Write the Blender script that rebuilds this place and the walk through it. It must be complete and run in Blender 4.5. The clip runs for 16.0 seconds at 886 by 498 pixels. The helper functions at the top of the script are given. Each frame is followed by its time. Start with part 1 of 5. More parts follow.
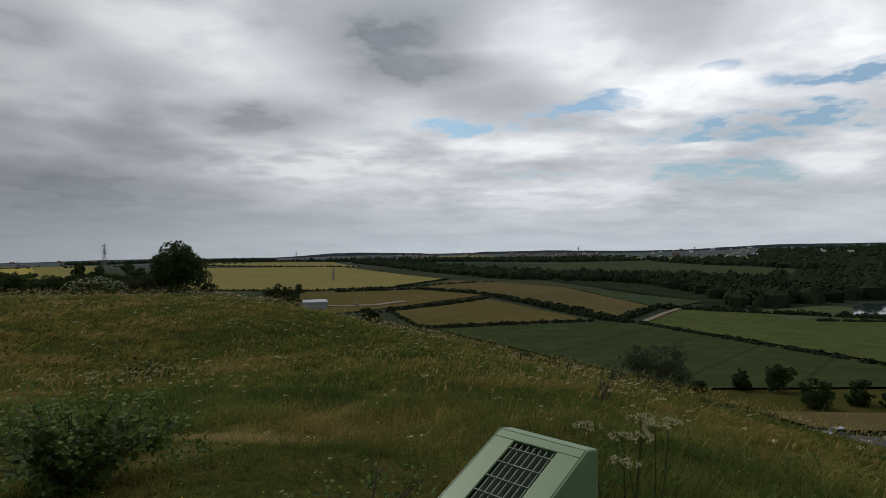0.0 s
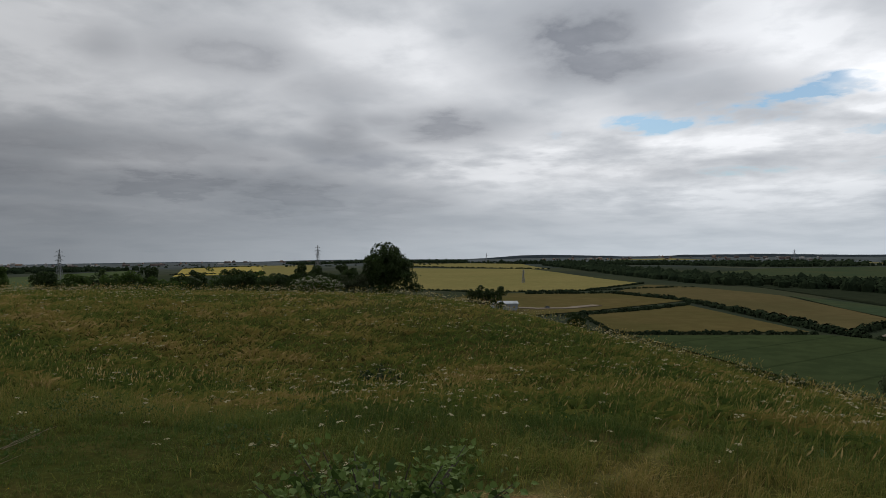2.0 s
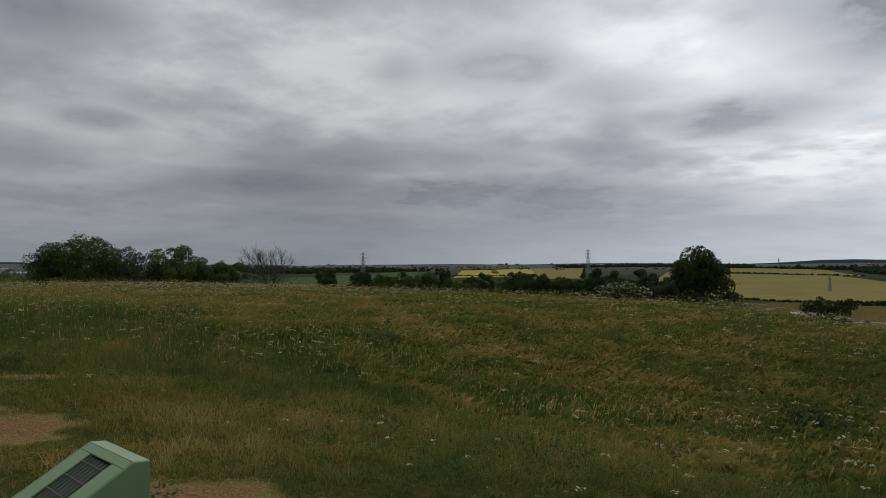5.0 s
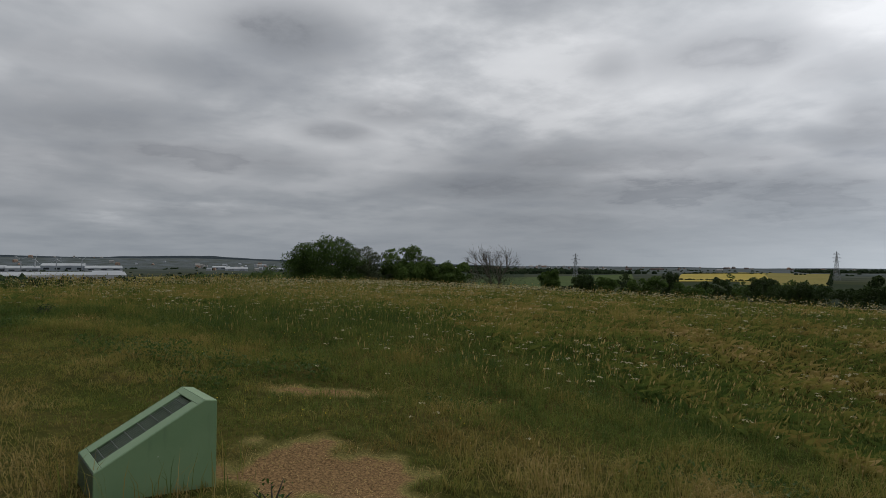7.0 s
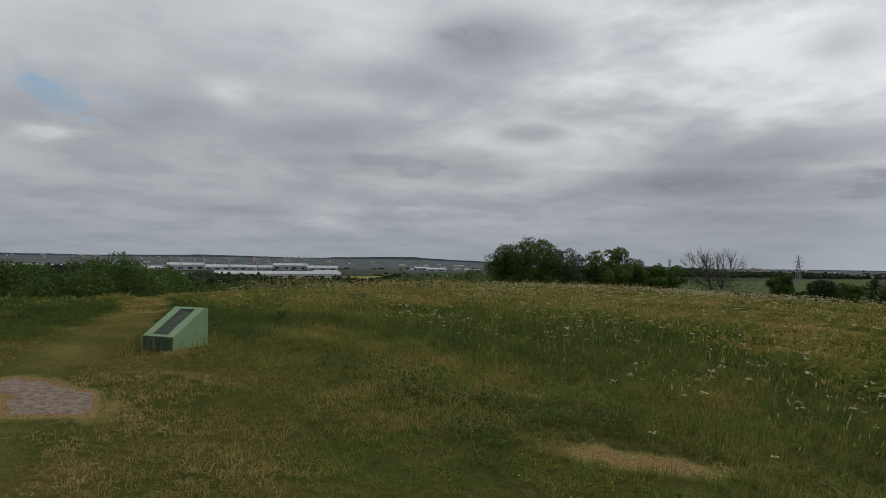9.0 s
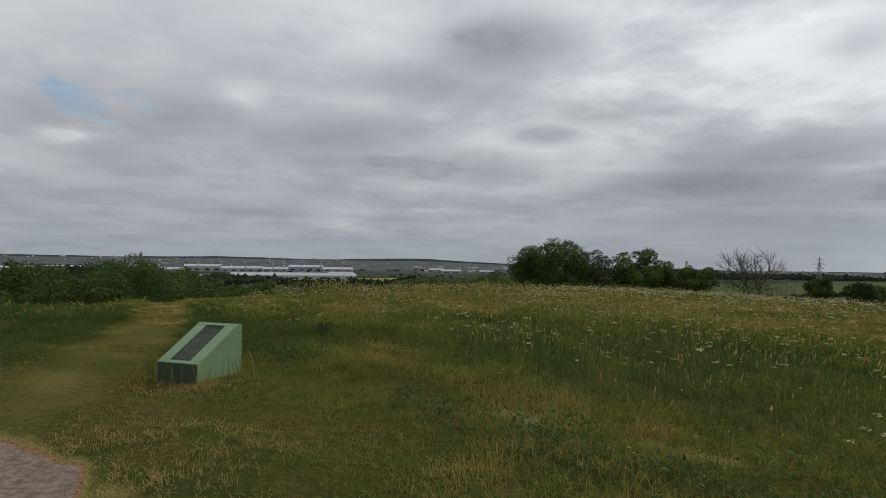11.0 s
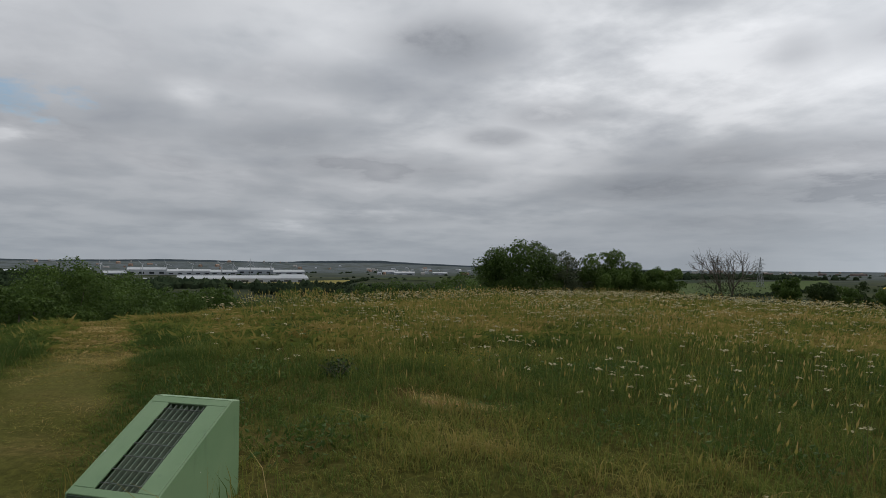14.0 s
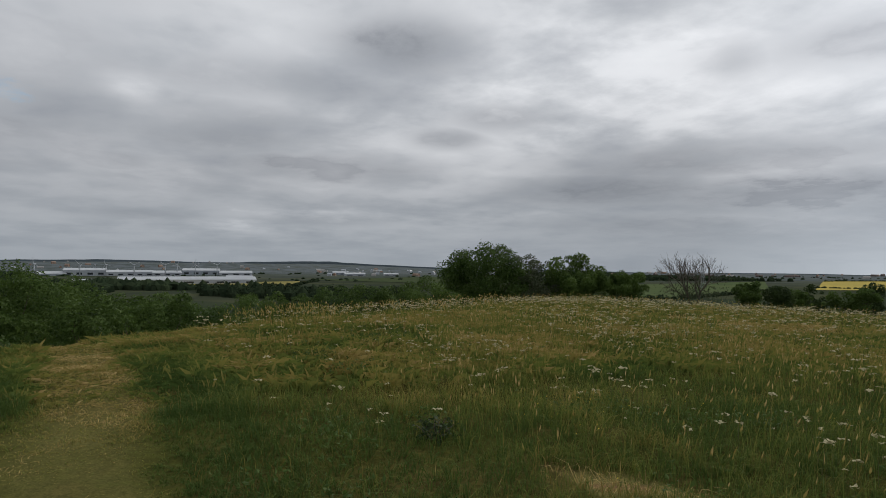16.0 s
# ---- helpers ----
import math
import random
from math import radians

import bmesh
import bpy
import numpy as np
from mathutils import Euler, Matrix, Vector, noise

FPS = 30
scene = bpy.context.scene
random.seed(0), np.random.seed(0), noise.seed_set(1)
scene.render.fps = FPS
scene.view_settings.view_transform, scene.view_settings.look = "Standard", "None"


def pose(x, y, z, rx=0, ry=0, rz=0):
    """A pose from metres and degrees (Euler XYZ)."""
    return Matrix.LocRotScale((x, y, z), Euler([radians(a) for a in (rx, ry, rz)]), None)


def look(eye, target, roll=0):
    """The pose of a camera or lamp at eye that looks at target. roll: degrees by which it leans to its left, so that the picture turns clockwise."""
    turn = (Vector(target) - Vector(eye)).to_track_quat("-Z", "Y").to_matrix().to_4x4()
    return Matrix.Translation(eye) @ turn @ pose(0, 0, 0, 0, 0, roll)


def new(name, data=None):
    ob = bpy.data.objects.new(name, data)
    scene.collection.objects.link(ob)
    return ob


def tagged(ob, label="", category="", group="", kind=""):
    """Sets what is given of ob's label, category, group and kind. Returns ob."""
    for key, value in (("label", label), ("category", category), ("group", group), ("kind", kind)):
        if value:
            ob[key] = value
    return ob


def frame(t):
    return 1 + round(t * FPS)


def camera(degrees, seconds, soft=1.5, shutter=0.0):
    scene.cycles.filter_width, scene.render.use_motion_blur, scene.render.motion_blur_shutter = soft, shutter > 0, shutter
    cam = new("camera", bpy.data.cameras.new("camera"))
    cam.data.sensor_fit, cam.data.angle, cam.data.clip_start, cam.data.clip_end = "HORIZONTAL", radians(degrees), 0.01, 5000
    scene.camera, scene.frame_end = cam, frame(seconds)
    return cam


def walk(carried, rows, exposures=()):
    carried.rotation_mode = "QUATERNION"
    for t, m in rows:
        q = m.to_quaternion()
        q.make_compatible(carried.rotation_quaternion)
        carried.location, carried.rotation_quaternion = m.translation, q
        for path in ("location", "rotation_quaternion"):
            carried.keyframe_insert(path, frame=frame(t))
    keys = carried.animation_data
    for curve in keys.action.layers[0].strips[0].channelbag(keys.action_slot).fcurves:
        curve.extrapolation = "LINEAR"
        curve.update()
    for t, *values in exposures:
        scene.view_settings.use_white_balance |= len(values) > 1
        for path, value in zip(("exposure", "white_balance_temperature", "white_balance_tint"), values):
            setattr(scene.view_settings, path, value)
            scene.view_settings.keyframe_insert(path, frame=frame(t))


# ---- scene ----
cam = camera(69.4, 16.0, soft=0.8)
PATH = [
    (0, (0.779, 2.892, 1.460), (0.858, 4.890, 1.465), -0.40),
    (0.5, (0.567, 3.366, 1.457), (0.626, 5.365, 1.464), -0.20),
    (1, (0.275, 3.830, 1.434), (0.313, 5.830, 1.442), -0.21),
    (1.5, (-0.189, 4.243, 1.438), (-0.411, 6.231, 1.446), -0.14),
    (2, (-0.639, 4.612, 1.446), (-1.141, 6.548, 1.460), -0.06),
    (2.5, (-1.132, 4.943, 1.477), (-1.810, 6.824, 1.492), -0.16),
    (3, (-1.698, 5.079, 1.514), (-2.540, 6.893, 1.534), -0.05),
    (3.5, (-2.279, 5.215, 1.505), (-3.258, 6.958, 1.529), 0.06),
    (4, (-2.875, 5.246, 1.547), (-4.001, 6.899, 1.570), 0.08),
    (4.2, (-3.120, 5.260, 1.555), (-4.292, 6.881, 1.578), 0.10),
    (6.3, (-6.090, 5.715, 1.556), (-7.410, 7.217, 1.579), 0.60),
    (6.5, (-6.358, 5.702, 1.558), (-7.771, 7.117, 1.584), 0.65),
    (7, (-6.979, 5.595, 1.572), (-8.657, 6.684, 1.593), 0.76),
    (7.5, (-7.582, 5.626, 1.537), (-9.408, 6.441, 1.556), 0.66),
    (8, (-8.254, 5.602, 1.599), (-10.140, 6.269, 1.615), 0.82),
    (8.5, (-8.884, 5.484, 1.654), (-10.800, 6.059, 1.672), 0.96),
    (9, (-9.575, 5.479, 1.641), (-11.500, 6.021, 1.658), 0.87),
    (9.5, (-10.199, 5.405, 1.628), (-12.132, 5.917, 1.645), 0.89),
    (12, (-13.491, 4.878, 1.598), (-15.428, 5.375, 1.620), 0.89),
    (12.5, (-14.095, 4.813, 1.633), (-16.026, 5.333, 1.658), 0.88),
    (13, (-14.769, 4.776, 1.662), (-16.691, 5.327, 1.686), 0.77),
    (13.5, (-15.428, 4.651, 1.659), (-17.341, 5.236, 1.686), 0.86),
    (14, (-16.105, 4.570, 1.646), (-18.000, 5.210, 1.675), 0.63),
    (14.5, (-16.692, 4.340, 1.740), (-18.580, 5.000, 1.768), 0.83),
    (15, (-17.248, 4.083, 1.821), (-19.129, 4.762, 1.851), 0.82),
    (15.5, (-17.877, 3.865, 1.910), (-19.728, 4.621, 1.942), 0.79),
    (16, (-18.483, 3.487, 1.888), (-20.323, 4.271, 1.922), 0.78),
]
walk(cam, [(t, look(eye, target, roll)) for t, eye, target, roll in PATH],
     [(0, -0.38), (3.5, -0.2), (6.5, -0.08), (7.5, 0.05), (9, 0.2), (12, 0.28), (16, 0.26)])

# ---- light ----
SUN_DIR = Vector((-0.50, 0.52, 0.70)).normalized()
sun = new("sun", bpy.data.lights.new("sun", "SUN"))
sun.data.energy, sun.data.angle, sun.data.color = 1.4, radians(6), (1.0, 0.95, 0.87)
sun.matrix_world = look(SUN_DIR * 300, (0, 0, 0))

world = bpy.data.worlds.new("sky")
scene.world = world
world.use_nodes = True


class Nodes:
    """Short hand for building a node tree."""

    def __init__(self, tree):
        self.tree = tree
        tree.nodes.clear()

    def add(self, kind, **inputs):
        node = self.tree.nodes.new(kind)
        for key, value in inputs.items():
            socket = node.inputs[int(key[1:])] if key[0] == "i" and key[1:].isdigit() else node.inputs[key.replace("_", " ")]
            if isinstance(value, bpy.types.NodeSocket):
                self.tree.links.new(value, socket)
            else:
                socket.default_value = value
        return node

    def math(self, op, a, b=0.0, clamp=False):
        node = self.add("ShaderNodeMath", i0=a, i1=b)
        node.operation, node.use_clamp = op, clamp
        return node.outputs[0]

    def vec(self, op, a, b, out=0):
        node = self.add("ShaderNodeVectorMath", i0=a, i1=b)
        node.operation = op
        return node.outputs[out]

    def attribute(self, name):
        node = self.add("ShaderNodeAttribute")
        node.attribute_name = name
        return node.outputs["Fac"]

    def ramp(self, fac, *stops):
        node = self.add("ShaderNodeValToRGB", Fac=fac)
        els = node.color_ramp.elements
        while len(els) < len(stops):
            els.new(0.5)
        for el, (p, c) in zip(els, stops):
            el.position, el.color = p, ((c, c, c, 1) if isinstance(c, (int, float)) else (*c, 1))
        return node.outputs["Color"]

    def noise(self, vector, scale, detail=4.0, rough=0.55, distort=0.0):
        return self.add("ShaderNodeTexNoise", Vector=vector, Scale=scale, Detail=detail, Roughness=rough,
                        Distortion=distort).outputs["Fac"]

    def mix(self, fac, a, b, blend="MIX"):
        node = self.add("ShaderNodeMix")
        node.data_type, node.blend_type = "RGBA", blend
        for socket, value in ((node.inputs[0], fac), (node.inputs[6], a), (node.inputs[7], b)):
            if isinstance(value, bpy.types.NodeSocket):
                self.tree.links.new(value, socket)
            else:
                socket.default_value = (*value, 1) if isinstance(value, tuple) else value
        return node.outputs[2]


def build_sky():
    n = Nodes(world.node_tree)
    sky = n.add("ShaderNodeTexSky")
    sky.sky_type, sky.sun_disc = "NISHITA", False
    sky.sun_elevation, sky.sun_rotation = math.asin(SUN_DIR.z), math.atan2(SUN_DIR.x, SUN_DIR.y)
    sky.air_density, sky.dust_density = 1.0, 1.5
    blue = sky.outputs[0]
    way = n.add("ShaderNodeTexCoord").outputs["Generated"]
    sep = n.add("ShaderNodeSeparateXYZ", Vector=way)
    x, y, z = sep.outputs
    up = n.math("MAXIMUM", z, 0.0)
    # a flat cloud deck seen in perspective, curving down towards the horizon
    k = n.math("DIVIDE", 1.0, n.math("ADD", up, 0.14))
    deck = n.add("ShaderNodeCombineXYZ", X=n.math("MULTIPLY", x, k), Y=n.math("MULTIPLY", y, k), Z=0.0).outputs[0]
    warp = n.add("ShaderNodeTexNoise", Vector=deck, Scale=0.8, Detail=2.0).outputs["Color"]
    bent = n.vec("ADD", deck, n.vec("MULTIPLY", n.vec("SUBTRACT", warp, (0.5, 0.5, 0.5)), (0.25, 0.25, 0.25)))
    big = n.noise(bent, 0.75, 4, 0.5)
    mid = n.noise(n.vec("ADD", bent, (7.3, 2.1, 0)), 1.9, 4, 0.5)
    fine = n.noise(n.vec("ADD", bent, (1.7, 9.4, 0)), 5.5, 6, 0.6)
    thick = n.math("ADD", n.math("MULTIPLY", big, 0.44), n.math("ADD", n.math("MULTIPLY", mid, 0.42), n.math("MULTIPLY", fine, 0.14)))
    shade = n.ramp(thick, (0.36, (0.60, 0.615, 0.64)), (0.47, (0.495, 0.512, 0.54)), (0.54, (0.40, 0.42, 0.45)), (0.64, (0.30, 0.32, 0.355)))

    def blob(az, el, wide, high, gain, rag=2.2):
        """A soft oval in the sky: az is degrees to the left of +y."""
        c = Vector((-math.sin(radians(az)) * math.cos(radians(el)), math.cos(radians(az)) * math.cos(radians(el)), math.sin(radians(el))))
        side = Vector((c.y, -c.x, 0)).normalized()
        rise = side.cross(c)
        off = n.vec("SUBTRACT", way, tuple(c))
        dots = [n.vec("DOT_PRODUCT", off, tuple(v / radians(s)), 1)
                for v, s in ((side, wide), (rise, high))]
        r2 = n.math("ADD", n.math("MULTIPLY", dots[0], dots[0]), n.math("MULTIPLY", dots[1], dots[1]))
        r2 = n.math("ADD", r2, n.math("MULTIPLY", n.math("SUBTRACT", mid, 0.5), 3.6))
        r2 = n.math("ADD", r2, n.math("MULTIPLY", n.math("SUBTRACT", fine, 0.5), rag))
        return n.math("MULTIPLY", n.math("MINIMUM", n.math("POWER", 2.718, n.math("MULTIPLY", r2, -1.0)), 1.0), gain)

    # dark heaps of cloud
    dark = None
    for spec in DARK_CLOUDS:
        b = blob(*spec)
        dark = b if dark is None else n.math("MAXIMUM", dark, b)
    shade = n.mix(dark, shade, n.mix(1.0, shade, (0.30, 0.315, 0.35), "MULTIPLY"))
    bright = None
    for spec in BRIGHT_CLOUDS:
        b = blob(*spec)
        bright = b if bright is None else n.math("MAXIMUM", bright, b)
    shade = n.mix(bright, shade, n.mix(0.55, n.mix(1.0, shade, (1.45, 1.45, 1.45), "MULTIPLY"), (0.76, 0.765, 0.78)))
    # gaps of blue
    gap = None
    for spec in BLUE_GAPS:
        b = blob(*spec, 3.0)
        gap = b if gap is None else n.math("MAXIMUM", gap, b)

    gap = n.math("SUBTRACT", gap, n.math("MULTIPLY", bright, 0.8), True)
    ragged = n.math("ADD", n.math("MULTIPLY", n.math("SUBTRACT", 0.5, mid), 2.6), n.math("MULTIPLY", n.math("SUBTRACT", 0.5, fine), 3.0))
    holes = n.ramp(n.math("ADD", n.math("MULTIPLY", ragged, n.math("MULTIPLY", gap, 1.6)), n.math("SUBTRACT", n.math("MULTIPLY", gap, 1.3), 0.30)), (0.0, 0.0), (0.55, 0.45), (1.1, 0.9))
    blue_part = n.mix(1.0, blue, (0.070, 0.084, 0.088), "MULTIPLY")
    col = n.mix(holes, shade, blue_part)
    # pale veil low over the land
    veil = n.ramp(up, (0.0, 0.80), (0.055, 0.45), (0.13, 0.0))

    veil_col = n.mix(n.ramp(n.math("MULTIPLY_ADD", n.math("SUBTRACT", y, n.math("MULTIPLY", x, -1.0)), 0.5), (0.45, 0.0), (1.0, 1.0)), (0.30, 0.335, 0.375), (0.46, 0.51, 0.56))
    col = n.mix(veil, col, veil_col)
    # the sky is brighter on the sunny side
    sunny = n.ramp(n.vec("DOT_PRODUCT", way, (0.40, 0.90, 0.17), 1), (0.35, 0.84), (0.95, 1.46))
    col = n.mix(1.0, col, sunny, "MULTIPLY")
    high = n.ramp(up, (0.06, 0.96), (0.30, 1.22))
    col = n.mix(1.0, col, high, "MULTIPLY")
    back = n.add("ShaderNodeBackground", Color=col, Strength=1.0)
    n.add("ShaderNodeOutputWorld", Surface=back.outputs[0])


# azimuth, elevation, half width, half height (degrees), weight
DARK_EAST = [ (1.0, 19.0, 8.6, 3.0, 0.9), (-1.6, 16.1, 8.1, 1.9, 0.85), (-8.1, 13.5, 6.5, 1.9, 0.5), (13.7, 11.1, 5.6, 1.6, 0.75), (24.2, 14.6, 4.5, 1.4, 0.4), (23.4, 9.4, 4.5, 1.1, 0.5), (31.1, 16.8, 3.5, 1.5, 0.5), (-21.5, 18.5, 5.9, 2.9, 0.5), (28.9, 4.9, 10.0, 2.1, 0.75), (19.6, 4.6, 6.1, 1.7, 0.6), (19.2, 11.7, 3.9, 0.8, 0.4), (-27.6, 17.7, 3.7, 1.8, 0.3), (-0.0, 6.8, 6.1, 0.7, 0.3) ]
DARK_WEST = [ (70.2, 18.4, 5.8, 2.3, 0.75), (61.7, 12.6, 4.6, 1.2, 0.5), (66.7, 10.8, 3.0, 0.9, 0.5), (76.7, 7.8, 9.0, 1.3, 0.6), (94.5, 7.6, 4.0, 0.9, 0.35), (42.4, 16.3, 2.6, 1.7, 0.55), (33.8, 16.6, 7.3, 1.8, 0.6), (42.3, 16.3, 3.3, 1.6, 0.5), (36.8, 5.6, 10.3, 1.9, 0.75), (27.3, 4.0, 6.1, 1.1, 0.7), (23.3, 10.6, 2.4, 2.1, 0.45), (53.7, 6.2, 5.5, 1.1, 0.6), (104.4, 9.5, 7.2, 3.9, 0.4), (92.7, 3.4, 5.4, 0.5, 0.4), (78.2, 3.5, 6.0, 0.6, 0.4), (83.2, 15.3, 14.8, 2.0, 0.3), (51.6, 6.2, 10.8, 1.4, 0.55), (86.3, 10.8, 8.5, 2.6, 0.3) ]
DARK_SOFT = [(43, 8.5, 13, 1.6, 0.5), (30, 2.5, 24, 1.8, 0.5), (100, 14, 10, 9, 0.35), (47, 3.2, 12, 1.0, 0.5), (88, 6, 16, 3.0, 0.25)]
DARK_CLOUDS = DARK_EAST + DARK_WEST + DARK_SOFT
BRIGHT_CLOUDS = [ (7.0, 7.7, 10.8, 2.2, 0.75), (20.0, 17.6, 6.1, 2.8, 0.5), (-23.8, 13.0, 6.1, 2.0, 1), (-11.1, 9.0, 8.4, 1.1, 0.9), (-9.6, 18.6, 6.5, 3.5, 0.55), (-32.7, 15.7, 4.9, 2.6, 0.8), (-16.0, 16.6, 5.3, 2.7, 0.7), (-34.2, 7.0, 3.6, 1.5, 0.9), (-24.4, 8.2, 3.0, 0.6, 0.8), (-11.1, 4.6, 13.3, 1.4, 0.8), (-19.3, 10.8, 3.2, 0.6, 0.9), (84.7, 2.7, 2.9, 0.5, 0.9), (79.2, 3.8, 5.5, 0.5, 0.6), (93.2, 13.4, 2.0, 0.9, 0.5), (106.6, 8.8, 1.8, 0.6, 0.6), (49.5, 12.4, 7.1, 2.3, 0.5), (52.0, 16.5, 13, 5.0, 0.62), (54.2, 11.7, 7.1, 1.5, 0.4) ]
BLUE_GAPS = [ (4.7, 10.3, 1.0, 0.5, 0.8), (-4.6, 10.8, 4.0, 0.9, 1), (-12.1, 11.4, 5.9, 1.3, 1), (-17.4, 12.5, 3.8, 1.2, 1), (-25.9, 14.6, 2.5, 0.6, 0.9), (-31.6, 13.2, 5.0, 1.1, 1), (-29.6, 10.0, 7.2, 1.7, 1), (-27.2, 6.0, 7.5, 1.6, 0.9), (-36.2, 12.6, 2.1, 1.5, 1), (-11.1, 6.6, 4.4, 0.5, 0.7), (-18.8, 9.2, 7.0, 0.7, 0.8), (101.1, 11.9, 4.0, 0.9, 0.66), (104.0, 11.7, 6.0, 1.5, 0.50), (100.9, 12.0, 2.0, 0.9, 0.6) ]
build_sky()

# ---- materials ----
def material(name, build, **settings):
    m = bpy.data.materials.new(name)
    m.use_nodes = True
    n = Nodes(m.node_tree)
    shader = build(n)
    n.add("ShaderNodeOutputMaterial", Surface=shader)
    return m


def surface(n, colour, rough=0.8, bump=None, strength=0.3, distance=0.02, **more):
    args = dict(Base_Color=colour, Roughness=rough, **more)
    if bump is not None:
        args["Normal"] = n.add("ShaderNodeBump", Strength=strength, Distance=distance, Height=bump).outputs[0]
    return n.add("ShaderNodeBsdfPrincipled", **args).outputs[0]


def place(n):
    return n.add("ShaderNodeNewGeometry").outputs["Position"]


def make_plain(name, c1, c2, scale, rough=0.85, bump=0.2, distance=0.02, spec=0.3, metal=0.0, fine=9.0):
    """Two close colours mixed by noise at two scales, with grain."""
    def build(n):
        p = n.add("ShaderNodeTexCoord").outputs["Object"]
        a = n.noise(p, scale, 5)
        b = n.noise(p, scale * fine, 4)
        c = n.mix(n.ramp(a, (0.35, 0.0), (0.65, 1.0)), c1, c2)
        c = n.mix(n.math("MULTIPLY", n.math("SUBTRACT", b, 0.35, True), 0.7), c, tuple(v * 0.6 for v in c1))
        return surface(n, c, rough, b, bump, distance, Specular_IOR_Level=spec, Metallic=metal)
    return material(name, build)


def make_leaf(name, c1, c2, scale=0.6, rough=0.6, through_light=0.3, gloss=0.12):
    def build(n):
        p = place(n)
        tone = n.attribute("tone")
        a = n.noise(p, scale, 4)
        c = n.mix(n.math("ADD", n.math("MULTIPLY", tone, 0.7), n.math("MULTIPLY", n.math("SUBTRACT", a, 0.5), 1.2), True), c1, c2)
        s = surface(n, c, rough, Specular_IOR_Level=gloss)
        t = n.add("ShaderNodeBsdfTranslucent", Color=c).outputs[0]
        return n.add("ShaderNodeMixShader", i0=through_light, i1=s, i2=t).outputs[0]
    return material(name, build)


def build_soil(n):
    """Meadow soil and thatch: green, straw and brown patches."""
    p = place(n)
    a = n.noise(p, 0.16, 5, 0.6)
    b = n.noise(p, 1.1, 6, 0.6)
    c = n.noise(p, 14, 5, 0.65)
    col = n.mix(n.ramp(a, (0.38, 0.0), (0.62, 1.0)), (0.042, 0.054, 0.012), (0.082, 0.072, 0.020))
    col = n.mix(n.ramp(b, (0.48, 0.0), (0.70, 0.8)), col, (0.105, 0.078, 0.030))
    col = n.mix(n.ramp(c, (0.40, 0.7), (0.62, 0.0)), col, (0.030, 0.032, 0.010))
    wear = n.attribute("tone")
    straw = n.mix(n.ramp(n.noise(p, 55, 4, 0.6), (0.36, 0.0), (0.62, 1.0)), (0.090, 0.082, 0.030), (0.25, 0.215, 0.080))
    earth = n.mix(n.ramp(c, (0.4, 0.0), (0.6, 1.0)), (0.12, 0.092, 0.074), (0.20, 0.158, 0.128))
    scorched = n.mix(n.ramp(n.noise(p, 48, 5, 0.65), (0.36, 0.0), (0.64, 1.0)), (0.075, 0.046, 0.024), (0.27, 0.17, 0.085))
    straw = n.mix(n.ramp(wear, (0.42, 0.0), (0.58, 1.0)), straw, scorched)
    col = n.mix(n.ramp(wear, (0.05, 0.0), (0.55, 0.9)), col, straw)
    col = n.mix(n.ramp(wear, (0.70, 0.0), (0.85, 1.0)), col, earth)
    far = n.noise(p, 0.006, 5, 0.6)
    # beyond the hill: a patchwork of dull fields, scrub and roofs
    flat = n.vec("MULTIPLY", p, (1, 1, 0))
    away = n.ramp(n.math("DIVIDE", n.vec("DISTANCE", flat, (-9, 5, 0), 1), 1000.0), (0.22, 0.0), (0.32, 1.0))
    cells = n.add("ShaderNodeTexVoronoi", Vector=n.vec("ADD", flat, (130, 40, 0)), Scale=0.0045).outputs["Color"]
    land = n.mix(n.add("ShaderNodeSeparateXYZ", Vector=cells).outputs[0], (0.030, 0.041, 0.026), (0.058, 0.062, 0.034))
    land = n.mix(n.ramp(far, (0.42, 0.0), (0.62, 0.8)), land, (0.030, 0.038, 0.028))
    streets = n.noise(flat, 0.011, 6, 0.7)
    # built-up land, with distance haze put into its blue-grey colour
    town_haze = n.ramp(n.math("DIVIDE", n.vec("DISTANCE", flat, (-9, 5, 0), 1), 10000.0), (0.13, 0.0), (0.28, 0.95))
    land = n.mix(n.math("MULTIPLY", town_haze, n.ramp(streets, (0.40, 0.35), (0.58, 1.0))), land, (0.105, 0.120, 0.132))
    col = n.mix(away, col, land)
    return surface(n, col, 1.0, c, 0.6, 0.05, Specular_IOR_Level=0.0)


def build_grass(n):
    """tone: 0 green to 1 straw, from the root to the tip of each blade."""
    tone = n.attribute("tone")
    p = place(n)
    a = n.noise(p, 0.25, 4, 0.6)
    t = n.math("ADD", tone, n.math("MULTIPLY", n.math("SUBTRACT", a, 0.5), 0.5), True)
    col = n.ramp(t, (0.0, (0.056, 0.092, 0.022)), (0.28, (0.122, 0.152, 0.034)), (0.5, (0.225, 0.200, 0.052)), (0.72, (0.33, 0.240, 0.095)), (1.0, (0.52, 0.40, 0.18)))
    rust = n.math("MULTIPLY", n.ramp(n.noise(p, 0.7, 5, 0.6), (0.50, 0.0), (0.66, 1.0)), n.ramp(t, (0.20, 0.0), (0.40, 0.55), (0.64, 0.0)))
    col = n.mix(rust, col, (0.235, 0.125, 0.048))
    s = surface(n, col, 0.85, Specular_IOR_Level=0.06)
    tr = n.add("ShaderNodeBsdfTranslucent", Color=col).outputs[0]
    return n.add("ShaderNodeMixShader", i0=0.35, i1=s, i2=tr).outputs[0]


